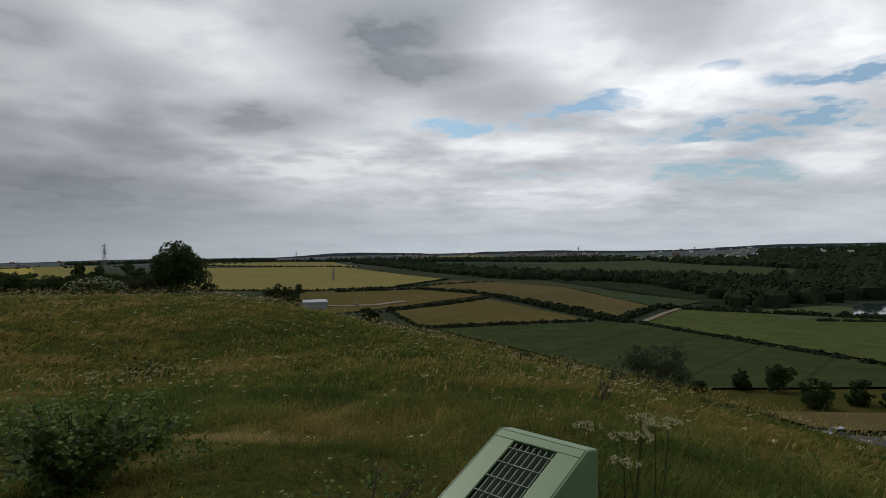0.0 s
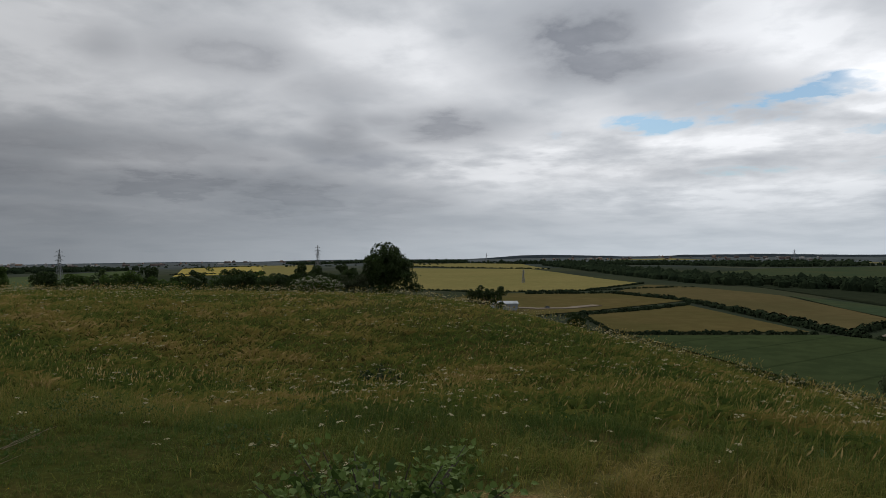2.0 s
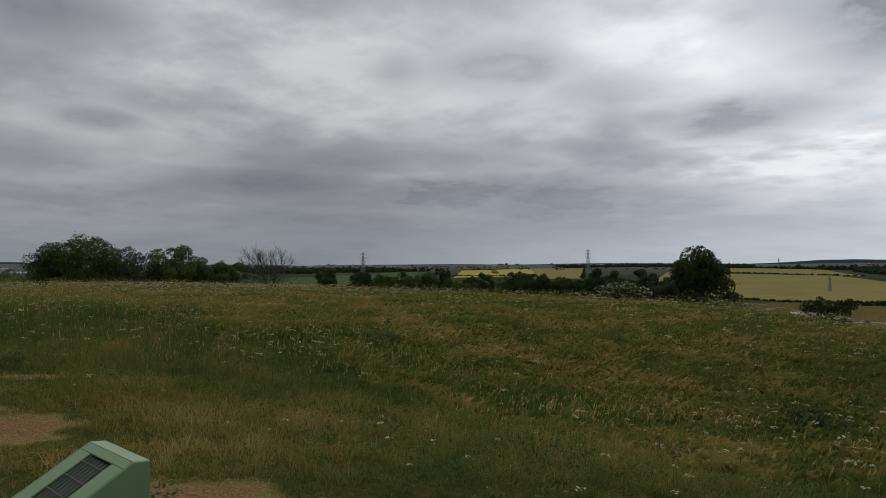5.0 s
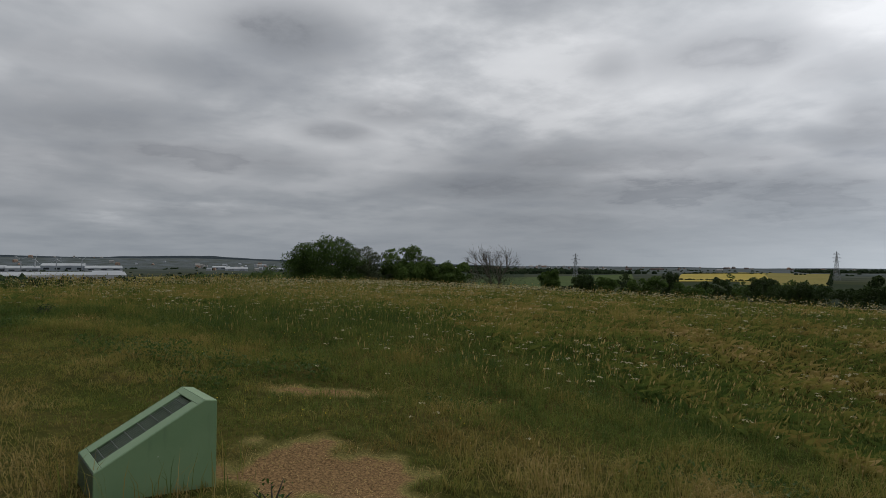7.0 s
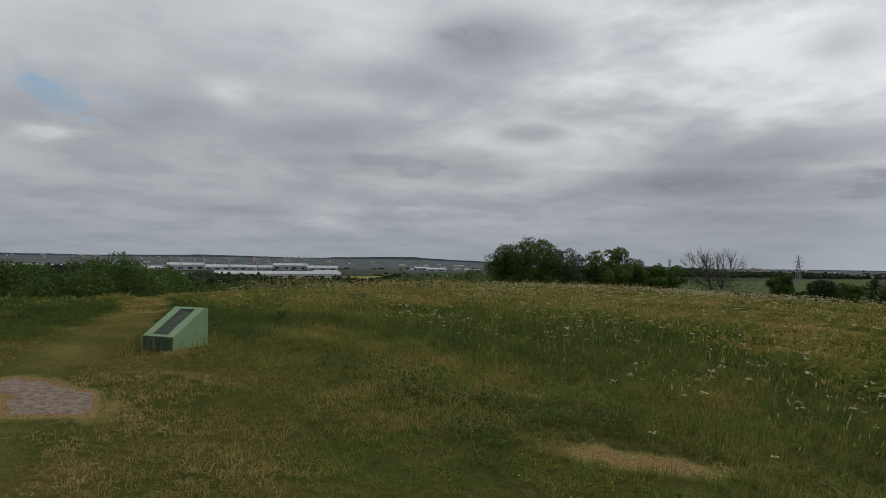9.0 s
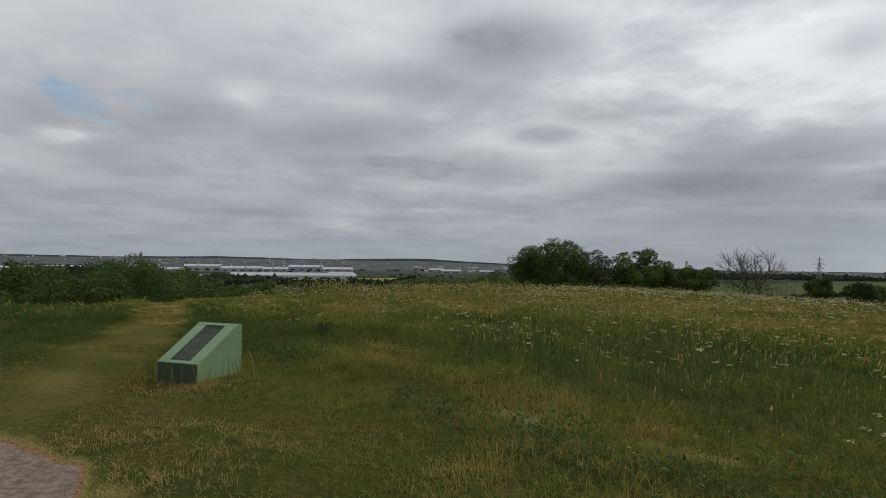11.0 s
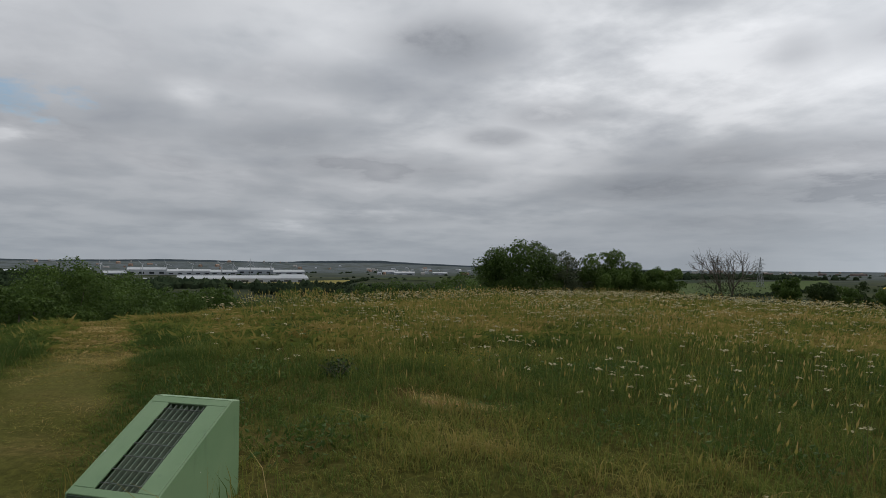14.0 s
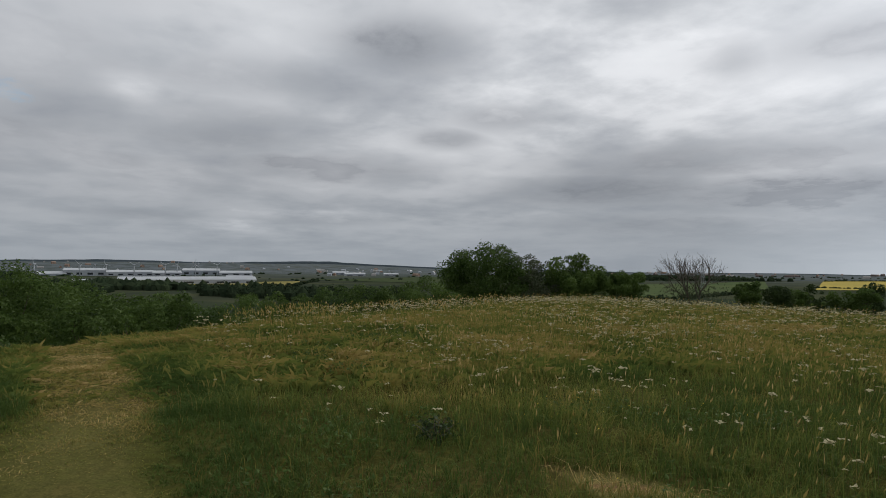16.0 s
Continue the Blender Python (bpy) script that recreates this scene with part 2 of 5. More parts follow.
def build_paint(n):
    """Green powder coat on steel, rubbed pale on the rims, with drips and bird lime."""
    p = n.add("ShaderNodeTexCoord").outputs["Object"]
    a = n.noise(p, 3.0, 5)
    b = n.noise(n.vec("MULTIPLY", p, (18, 18, 3)), 1.0, 4)
    g = n.noise(p, 160, 3)
    col = n.mix(n.ramp(a, (0.3, 0.0), (0.7, 1.0)), (0.130, 0.215, 0.105), (0.165, 0.250, 0.130))
    col = n.mix(n.ramp(b, (0.58, 0.0), (0.75, 0.35)), col, (0.085, 0.135, 0.075))
    spots = n.add("ShaderNodeTexVoronoi", Vector=p, Scale=9.0).outputs["Distance"]
    col = n.mix(n.ramp(spots, (0.035, 0.8), (0.06, 0.0)), col, (0.55, 0.55, 0.5))
    return surface(n, col, 0.45, g, 0.08, 0.004, Specular_IOR_Level=0.4)


SOIL = material("soil", build_soil)
GRASS = material("grass", build_grass)
PAINT = material("green_paint", build_paint)
# the same green darkened: shade on the front panels, put into the colour
SHADED_PAINT = make_plain("shaded_green_paint", (0.030, 0.052, 0.032), (0.045, 0.070, 0.040), 4, 0.5, 0.1)

# ---- shape of the land ----
HILL_TOP, TILT_X, TILT_Y, ROUND = 0.0565, -0.0098, -0.0237, 0.00036
FALLS = [(0.333, 5.43, 2.2, 0.251), (1.047, 47.6, 23.2, 0.007), (3.915, 25.5, 2.0, 0.448)]
DIP = (-8.09, 19.55, -1.495, 8.30)


def soft(v, w):
    return w * np.logaddexp(0, v / w)


def hill(x, y):
    """The rounded hilltop: a plateau that falls away on three sides, with a dip to the north."""
    z = HILL_TOP + 0.0 * x
    z = z + TILT_X * (x + 10) + TILT_Y * (y - 6) - ROUND * ((x + 10) ** 2 + (y - 6) ** 2)
    for angle, start, width, fall in FALLS:
        z = z - fall * soft(x * math.cos(angle) + y * math.sin(angle) - start, width)
    gx, gy, depth, size = DIP
    return z + depth * np.exp(-((x - gx) ** 2 + (y - gy) ** 2) / size ** 2)


def plain(x, y):
    """The low country round the hill, lower to the west, with hills on the skyline."""
    r = np.hypot(x, y)
    az = np.degrees(np.arctan2(-x, y))
    z = -32 - 0.0105 * soft(-x - 200, 100)
    step = lambda a, b, v: np.clip((v - a) / (b - a), 0, 1) ** 2 * (3 - 2 * np.clip((v - a) / (b - a), 0, 1))
    z = z + step(300, 900, r) * 2.0 * np.sin(x * 0.006 + 1) * np.sin(y * 0.005)
    west = step(3200, 4300, r) * step(60, 80, az) * 36
    east = step(1500, 4300, r) * (step(-14, -40, az) * 42 + step(8, -10, az) * 8) * step(-170, -120, az)
    return z + west + east + step(900, 3500, r) * 2.5 * np.sin(az * 0.35) * np.sin(r * 0.003)


def ground(x, y):
    x, y = np.asarray(x, float), np.asarray(y, float)
    fine = 0.05 * np.sin(x * 1.3 + 0.7 * y) * np.sin(y * 1.1 - 0.4 * x) + 0.03 * np.sin(2.7 * x + 1.0) * np.sin(2.3 * y)
    return 3 * np.logaddexp(hill(x, y) / 3, plain(x, y) / 3) + fine


def gz(x, y):
    return float(ground(x, y))


def mesh_from(name, verts, faces, mat, tones=None, smooth=False):
    """One mesh from arrays of points and of equal-sized faces."""
    verts, faces = np.asarray(verts, np.float32), np.asarray(faces, np.int32)
    me = bpy.data.meshes.new(name)
    me.vertices.add(len(verts))
    me.vertices.foreach_set("co", verts.ravel())
    k = faces.shape[1]
    me.loops.add(faces.size)
    me.loops.foreach_set("vertex_index", faces.ravel())
    me.polygons.add(len(faces))
    me.polygons.foreach_set("loop_start", np.arange(0, faces.size, k, dtype=np.int32))
    if tones is not None:
        me.attributes.new("tone", "FLOAT", "POINT").data.foreach_set("value", np.asarray(tones, np.float32))
    me.update(calc_edges=True)
    me.validate()
    me.polygons.foreach_set("use_smooth", np.full(len(faces), smooth))
    me.materials.append(mat)
    return me


def part(name, bm, mat, parent=None, label="", smooth=False, matrix=None):
    """Links a bmesh as one mesh object under a thing or under a part."""
    me = bpy.data.meshes.new(name)
    bm.normal_update()
    bm.to_mesh(me)
    bm.free()
    me.materials.append(mat)
    if smooth:
        me.polygons.foreach_set("use_smooth", np.full(len(me.polygons), True))
    ob = new(name, me)
    ob.parent = parent
    if matrix is not None:
        ob.matrix_basis = matrix
    if label:
        tagged(ob, label)
    return ob


def linked(name, me, parent=None):
    ob = new(name, me)
    ob.parent = parent
    return ob


def thing(name, x, y, z, turn=0.0, label="", category="", group="", kind=""):
    ob = new(name)
    ob.empty_display_size = 0.2
    ob.matrix_basis = pose(x, y, z, 0, 0, turn)
    return tagged(ob, label, category, group, kind)


def box_bm(sx, sy, sz, at=(0, 0, 0), bevel=0.0, bm=None):
    bm = bm or bmesh.new()
    made = bmesh.ops.create_cube(bm, size=1.0, matrix=Matrix.Translation(at) @ Matrix.Diagonal((sx, sy, sz, 1)))
    if bevel:
        edges = {e for v in made["verts"] for e in v.link_edges}
        bmesh.ops.bevel(bm, geom=list(edges), offset=bevel, segments=1, affect="EDGES")
    return bm


def rod(bm, a, b, r0, r1=None, sides=6):
    """A tapered round bar from a to b."""
    a, b = Vector(a), Vector(b)
    turn = (b - a).to_track_quat("Z", "Y").to_matrix().to_4x4()
    bmesh.ops.create_cone(bm, cap_ends=True, segments=sides, radius1=r0, radius2=r0 if r1 is None else r1, depth=(b - a).length,
                          matrix=Matrix.Translation((a + b) / 2) @ turn)
    return bm


# ---- floodlight housings ----
DARK_METAL = make_plain("lamp_well", (0.012, 0.013, 0.013), (0.02, 0.02, 0.02), 6, 0.7)
SLAT_PAINT = make_plain("slat_paint", (0.11, 0.145, 0.10), (0.155, 0.19, 0.14), 8, 0.55)
WIRE = make_plain("wire", (0.10, 0.12, 0.10), (0.16, 0.17, 0.15), 20, 0.5, metal=0.6)


def prism(points, x0, x1, bm=None):
    """A body with the outline points (y, z), from x0 to x1."""
    bm = bm or bmesh.new()
    a = [bm.verts.new((x0, y, z)) for y, z in points]
    b = [bm.verts.new((x1, y, z)) for y, z in points]
    n = len(points)
    bm.faces.new(a[::-1])
    bm.faces.new(b)
    for i in range(n):
        bm.faces.new((a[i], a[(i + 1) % n], b[(i + 1) % n], b[i]))
    bmesh.ops.recalc_face_normals(bm, faces=bm.faces)
    return bm


def housing(x, y, z, turn, label, tall=0.68, low=0.295, width=0.564, depth=0.70, ridge=0.085):
    """A wedge-shaped steel housing: the low end looks along -y, the ridge lies at y 0, and the lamp well is cut into the slope."""
    h = thing("floodlight_housing", x, y, z, turn, label, "floodlight", "floodlights on the hilltop")
    w, dig = width / 2, -0.25
    front = -depth
    slope = (tall - low) / depth
    ln = math.hypot(depth, tall - low)
    rim_side, rim_low, rim_high = 0.145, 0.055, 0.055
    at = lambda d: (front + depth * d / ln, low + (tall - low) * d / ln)
    # shell: sides, back, front, ridge and the four rims round the well
    for side in (-1, 1):
        pts = [(front, dig), (ridge, dig), (ridge, tall - 0.012), (0.0, tall), (front, low)]
        bm = prism(pts, side * w, side * (w - 0.012))
        bmesh.ops.bevel(bm, geom=list(bm.edges), offset=0.004, segments=1, affect="EDGES")
        part("side_panel", bm, PAINT, h)
    # the front faces away from the light; its paint carries that shade
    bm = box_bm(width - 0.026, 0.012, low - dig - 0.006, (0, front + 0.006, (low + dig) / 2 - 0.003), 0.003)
    part("front_panel", bm, SHADED_PAINT, h, "green front panel with shade put into its colour")
    bm = box_bm(width - 0.026, 0.012, tall - dig - 0.02, (0, ridge - 0.006, (tall + dig) / 2 - 0.01), 0.003)
    part("back_panel", bm, PAINT, h)
    bm = prism([(0.0, tall - 0.012), (0.0, tall), (ridge, tall - 0.012), (ridge, tall - 0.024)], -w + 0.013, w - 0.013)
    part("ridge_cap", bm, PAINT, h)

    def slab(d0, d1, x0, x1, name):
        (y0, z0), (y1, z1) = at(d0), at(d1)
        n = Vector((0, -(tall - low), depth)).normalized() * 0.014
        bm = prism([(y0, z0), (y1, z1), (y1 - n.y, z1 - n.z), (y0 - n.y, z0 - n.z)], x0, x1)
        bmesh.ops.bevel(bm, geom=list(bm.edges), offset=0.003, segments=1, affect="EDGES")
        part(name, bm, PAINT, h)
    slab(0.004, rim_low, -w + 0.013, w - 0.013, "lower_rim")
    slab(ln - rim_high, ln - 0.002, -w + 0.013, w - 0.013, "upper_rim")
    slab(rim_low + 0.001, ln - rim_high - 0.001, -w + 0.013, -w + rim_side, "side_rim")
    slab(rim_low + 0.001, ln - rim_high - 0.001, w - rim_side, w - 0.013, "side_rim")
    # well
    (y0, z0), (y1, z1) = at(rim_low), at(ln - rim_high)
    bm = prism([(y0, z0 - 0.17), (y1, z1 - 0.17), (y1, z1 - 0.18), (y0, z0 - 0.18)], -w + 0.03, w - 0.03)
    part("lamp_well", bm, DARK_METAL, h, "dark bottom of the lamp well")
    # louvre blades along the slope and wires across them
    x0, x1 = -w + rim_side, w - rim_side
    count = 7
    for i in range(count):
        bx = x0 + (i + 0.5) * (x1 - x0) / count
        bm = prism([(y0 + 0.01, z0 - 0.012), (y1 - 0.002, z1 - 0.012), (y1 - 0.002, z1 - 0.10), (y0 + 0.01, z0 - 0.09)], bx - 0.003, bx + 0.003)
        part("louvre_blade", bm, SLAT_PAINT, h)
    for i in range(7):
        u = (i + 0.5) / 7
        yy, zz = y0 + (y1 - y0) * u, z0 + (z1 - z0) * u - 0.006
        part("guard_wire", rod(bmesh.new(), (x0 - 0.01, yy, zz), (x1 + 0.01, yy, zz), 0.0035, sides=5), WIRE, h)
    return h


HOUSINGS = [  # ridge middle x, y, ridge height, turn
    (1.40, 6.13, 0.50, -49, "pale green steel floodlight housing in rough grass beside tall hogweed"),
    (-7.76, 7.05, 0.50, -2, "green steel floodlight housing with scuffed rim beside a straw patch"),
    (-11.97, 6.64, 0.53, 5.3, "green steel floodlight housing half hidden by grass stalks"),
    (-20.46, 4.38, 0.745, 56.8, "green steel floodlight housing with bent rim beside the mown path"),
]
for hx, hy, top, turn, label in HOUSINGS:
    housing(hx, hy, top - 0.68, turn, label)

# ---- plants: helpers ----
rng = np.random.default_rng(7)


def lattice(x, y, size, seed):
    """Smooth random values from 0 to 1 over the plan, with cells of that size."""
    table = np.random.default_rng(seed).random((64, 64))
    u, v = np.asarray(x) / size, np.asarray(y) / size
    i, j = np.floor(u).astype(int), np.floor(v).astype(int)
    a, b = u - i, v - j
    a, b = a * a * (3 - 2 * a), b * b * (3 - 2 * b)
    g = lambda p, q: table[p % 64, q % 64]
    return (g(i, j) * (1 - a) + g(i + 1, j) * a) * (1 - b) + (g(i, j + 1) * (1 - a) + g(i + 1, j + 1) * a) * b


def leaf_cloud(points, size, tone_mid=0.5, flat=0.0, rnd=rng, out=None, loose=0.55):
    """Bent leaf blades (two triangles each) at the points, turned at random or facing roughly along out."""
    n = len(points)
    a = rnd.normal(size=(n, 3))
    if out is None:
        a /= np.linalg.norm(a, axis=1)[:, None]
        b = np.cross(a, rnd.normal(size=(n, 3)) + np.array([0, 0, flat]))
    else:
        face = out + rnd.normal(size=(n, 3)) * loose
        a = np.cross(face, a)
        a /= np.linalg.norm(a, axis=1)[:, None] + 1e-6
        b = np.cross(face, a)
    b /= np.linalg.norm(b, axis=1)[:, None] + 1e-6
    s = size * rnd.uniform(0.6, 1.3, (n, 1))
    bend = np.cross(a, b) * s * 0.25
    v = np.stack([points - a * s, points + b * s * 0.55 + bend, points + a * s, points - b * s * 0.55 + bend], 1).reshape(-1, 3)
    k = np.arange(n)[:, None] * 4
    f = np.concatenate([k + np.array([0, 1, 2]), k + np.array([0, 2, 3])])
    t = np.repeat(np.clip(rnd.normal(tone_mid, 0.18, n), 0, 1), 4)
    return v, f, t


def crown_points(blobs, n, rnd=rng, shell=0.35):
    """Points on the skins of the clumps (x, y, z, radius, squash), with the way each faces and its clump's tone."""
    blobs = np.asarray(blobs, float)
    w = blobs[:, 3] ** 2
    pick = rnd.choice(len(blobs), n, p=w / w.sum())
    d = rnd.normal(size=(n, 3)) + np.array([0, 0, 0.35])
    d /= np.linalg.norm(d, axis=1)[:, None]
    r = (1 - shell * rnd.random(n) ** 1.5) * (0.92 + 0.30 * rnd.random(n) ** 3)
    c = blobs[:, :3].mean(0)
    far = blobs[pick, :3] - c
    far /= np.linalg.norm(far, axis=1)[:, None] + 1e-6
    tint = rnd.normal(0, 0.16, len(blobs))[pick]
    e = d * np.stack([np.ones(n), np.ones(n), blobs[pick, 4]], -1)
    return blobs[pick, :3] + e * (r * blobs[pick, 3])[:, None], d * 0.8 + far * 0.5, tint


def make_blobs(width, deep, low, high, count, rnd, taper=0.15):
    """Leaf clumps set over several overlapping domes of unequal height."""
    rx, ry, tall = width / 2, deep / 2, high - low
    domes = [(rnd.uniform(-0.15, 0.15) * rx, 0.0, 1.0, 0.68)]
    for k in range(max(2, min(6, round(2.2 * width / max(tall, 1.0)) + 1))):
        side = (-1) ** k
        domes.append((side * rnd.uniform(0.30, 0.62) * rx, rnd.uniform(-0.45, 0.45) * ry, rnd.uniform(0.66, 0.97), rnd.uniform(0.38, 0.52)))
    size = min(width, deep, 1.3 * tall)
    out = []
    square = lambda v: math.copysign(abs(v) ** 0.7, v)
    for i in range(count):
        dx, dy, top, wide = domes[i % len(domes)]
        d = Vector(rnd.normal(size=3))
        d.z = abs(d.z) if rnd.random() < 0.7 else d.z
        d.normalize()
        q = rnd.uniform(0.85, 1.0) if rnd.random() < 0.8 else rnd.uniform(0.2, 0.85)
        half = top * tall * 0.5
        out.append([dx + square(d.x) * q * wide * rx, dy + square(d.y) * q * wide * ry, low + half + square(d.z) * q * half, rnd.uniform(0.075, 0.15) * size, rnd.uniform(0.7, 0.95)])
    out += [[u * rx, 0, low + 0.38 * tall, 0.26 * size, 1.0] for u in (-0.35, 0.0, 0.35)]
    b = np.array(out)
    for k, (lo, hi) in enumerate(((-rx, rx), (-ry, ry), (low, high))):
        r = b[:, 3].mean() * 0.9
        p, q = np.percentile(b[:, k], 2), np.percentile(b[:, k], 98)
        b[:, k] = lo + r + np.clip((b[:, k] - p) / (q - p), -0.03, 1.03) * (hi - lo - 2 * r)
    u = np.clip((b[:, 2] - low) / max(tall, 0.1), 0, 1)[:, None]
    b[:, :2] *= 1 + taper * 0.4 - taper * 1.3 * u
    return b.tolist()


BARK = make_plain("bark", (0.055, 0.045, 0.035), (0.10, 0.085, 0.065), 5, 0.95, 0.6, 0.02)
DRY_WOOD = make_plain("dry_wood", (0.062, 0.052, 0.040), (0.10, 0.085, 0.066), 5, 0.95, 0.4, 0.02)
LEAF_DARK = make_leaf("leaf_dark", (0.026, 0.044, 0.014), (0.056, 0.085, 0.024), 0.5)
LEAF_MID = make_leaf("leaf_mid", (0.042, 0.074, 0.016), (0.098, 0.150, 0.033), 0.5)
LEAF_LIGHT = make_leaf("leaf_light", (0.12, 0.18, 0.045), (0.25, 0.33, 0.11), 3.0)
LEAF_GREY = make_leaf("leaf_grey", (0.045, 0.06, 0.03), (0.085, 0.10, 0.05), 0.5)
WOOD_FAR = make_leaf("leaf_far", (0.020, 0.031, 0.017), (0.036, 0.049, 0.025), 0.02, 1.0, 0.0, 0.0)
BLOSSOM = make_leaf("blossom", (0.55, 0.54, 0.42), (0.70, 0.69, 0.58), 1.0, 0.7)


def limbs(bm, blobs, low, radius, rnd, twigs=0):
    """A trunk that forks towards the clumps."""
    top = max(b[2] for b in blobs) * 0.62
    lean = Vector((rnd.uniform(-0.3, 0.3), rnd.uniform(-0.3, 0.3), 0))
    p0, p1, p2 = Vector((0, 0, -0.4)), Vector((0, 0, low * 0.8 + 0.3)) + lean * 0.4, Vector((0, 0, top)) + lean
    rod(bm, p0, p1, radius, radius * 0.75, 7)
    rod(bm, p1, p2, radius * 0.75, radius * 0.3, 6)
    for b in blobs:
        u = rnd.uniform(0.0, 0.9)
        s = p1.lerp(p2, u)
        e = Vector(b[:3])
        m = s.lerp(e, 0.5) + Vector((0, 0, -0.08 * (e - s).length))
        r = radius * (0.5 - 0.25 * u)
        rod(bm, s, m, r, r * 0.6, 5)
        rod(bm, m, e, r * 0.6, r * 0.15, 4)
    return bm


def tree(name, x, y, width, deep, low, high, leaf, label, category="tree", leaves=5000, size=0.13, clumps=40, seed=1, trunk=0.13, base=None, group="", blossom=0, tone=0.5, top=None, taper=0.15):
    rnd = np.random.default_rng(seed)
    z = gz(x, y) if base is None else base
    if top is not None:
        high = top - z
    t = thing(name, x, y, z, 0, label, category, group)
    blobs = make_blobs(width, deep, low, high, clumps, rnd, taper)
    part("trunk", limbs(bmesh.new(), blobs[:12], low, trunk, rnd), BARK, t, smooth=True)
    pts, out, tint = crown_points(blobs, leaves, rnd)
    v, f, tones = leaf_cloud(pts, size * 0.9, tone + tint, 0.3, rnd, out)
    linked("crown", mesh_from("crown", v, f, leaf, tones), t)
    if blossom:
        pts = crown_points(blobs, blossom, rnd, 0.1)[0]
        pts = pts[pts[:, 2] > low + 0.25 * (high - low)]
        cl = (pts[:, None, :] + rnd.normal(size=(len(pts), 5, 3)) * np.array([0.09, 0.09, 0.03])).reshape(-1, 3)
        v, f, tones = leaf_cloud(cl, 0.06, 0.5, 3.0, rnd)
        linked("blossom", mesh_from("blossom", v, f, BLOSSOM, tones), t)
    return t


# ---- trees and bushes on the hill ----
tree("tree", -20.6, 60.2, 5.3, 5.3, 0.0, 4.9, LEAF_DARK, "small dark round-topped tree on the brow of the hill", leaves=13000, seed=3, clumps=90, top=2.4, taper=0.55)
tree("elder_bush", -24.6, 54.0, 4.0, 3.0, 0.1, 2.0, LEAF_MID, "low elder bush with cream blossom on the brow", "bush", leaves=5000, size=0.11, seed=4, blossom=550, top=-0.35)
tree("bush", -30.5, 71.0, 11, 4.0, 0.0, 3.6, LEAF_DARK, "long dark thicket behind the small tree", "bush", leaves=11000, size=0.16, seed=5, clumps=70, top=0.25)
tree("bush", -42.0, 70.0, 5.5, 3.5, 0.0, 3.0, LEAF_DARK, "dark bush at the edge of the meadow", "bush", leaves=3500, size=0.14, seed=13, top=-0.5)
tree("bush", -37.5, 74.0, 5.0, 3.5, 0.0, 3.0, LEAF_DARK, "dark bush at the edge of the meadow", "bush", leaves=3500, size=0.14, seed=14, top=-0.9)
tree("bush", -23.0, 58.6, 3.4, 2.0, 0.0, 1.7, LEAF_GREY, "scrubby grey-green bush beside the small tree", "bush", leaves=2600, size=0.10, seed=6)
tree("bush", -3.1, 55.0, 1.7, 1.5, 0.0, 1.5, LEAF_DARK, "small round dark bush alone on the slope", "bush", leaves=2600, size=0.08, seed=7, clumps=24, trunk=0.06)
tree("bush", -11.3, 61.0, 3.8, 2.2, 0.0, 2.0, LEAF_DARK, "dark hawthorn bush below the brow", "bush", leaves=3600, size=0.10, seed=8)
tree("tree", 24.0, 64.6, 6.0, 5.5, 0.4, 5.4, LEAF_GREY, "grey-green round tree on the steep side of the hill", leaves=8000, size=0.11, seed=9, clumps=60)
tree("bush", 14.5, 66.0, 4.4, 3.0, 0.0, 1.7, LEAF_DARK, "dark brown-green scrub on the side of the hill", "bush", leaves=3000, size=0.11, seed=10)
tree("bush", 11.0, 65.0, 2.6, 2.4, 0.0, 1.4, LEAF_DARK, "dark low scrub on the side of the hill", "bush", leaves=2000, size=0.10, seed=11)
tree("bush", 9.3, 30.5, 1.0, 0.9, 0.0, 1.35, LEAF_GREY, "straggly sapling on the steep slope", "bush", leaves=900, size=0.05, seed=12, clumps=10, trunk=0.03)
for i, (bx, by, bw, bh) in enumerate([(29, 66, 2.8, 1.3), (34, 72, 3.2, 1.6), (40, 78, 4.0, 2.0), (45, 82, 3.6, 2.4), (52, 88, 4.2, 2.4), (38, 84, 3.0, 1.6), (57, 86, 3.2, 1.8), (47, 92, 4.0, 1.8)]):
    tree("bush", bx, by, bw, bw * 0.8, 0.0, bh, (LEAF_DARK, LEAF_GREY)[i % 2], "rough scrub bush near the foot of the hill", "bush", leaves=2000, size=0.12, seed=20 + i, clumps=24)
for i, (bx, by, bw, bh) in enumerate([(77, 152, 4.4, 5.0), (85, 149, 6.2, 6.6), (83.5, 133, 6.0, 6.2), (94, 135, 5.2, 5.6), (66, 150, 4.0, 2.8), (100, 133, 4, 3)]):
    tree("tree", bx, by, bw, bw, 0.3 if bh > 4 else 0.0, bh, LEAF_DARK, "round dark field tree beside the road", leaves=4500, size=0.26, seed=40 + i, clumps=40, group="trees along the road")

# group on the ridge
tree("tree", -97.3, 43.6, 13.0, 13.5, 0.0, 10.9, LEAF_MID, "large broad leafy tree on the ridge", leaves=30000, size=0.19, seed=50, clumps=110, trunk=0.3, tone=0.3, top=4.2)
tree("tree", -94.0, 48.6, 6.5, 6.8, 0.0, 9.0, LEAF_GREY, "grey-green tree with bare twigs on the ridge", leaves=7000, size=0.16, seed=51, clumps=50, trunk=0.2, top=2.7)
tree("tree", -92.0, 54.6, 8.8, 9.2, 0.0, 9.0, LEAF_MID, "bright green leafy tree on the ridge", leaves=20000, size=0.18, seed=52, clumps=70, trunk=0.22, tone=0.75, top=2.9)
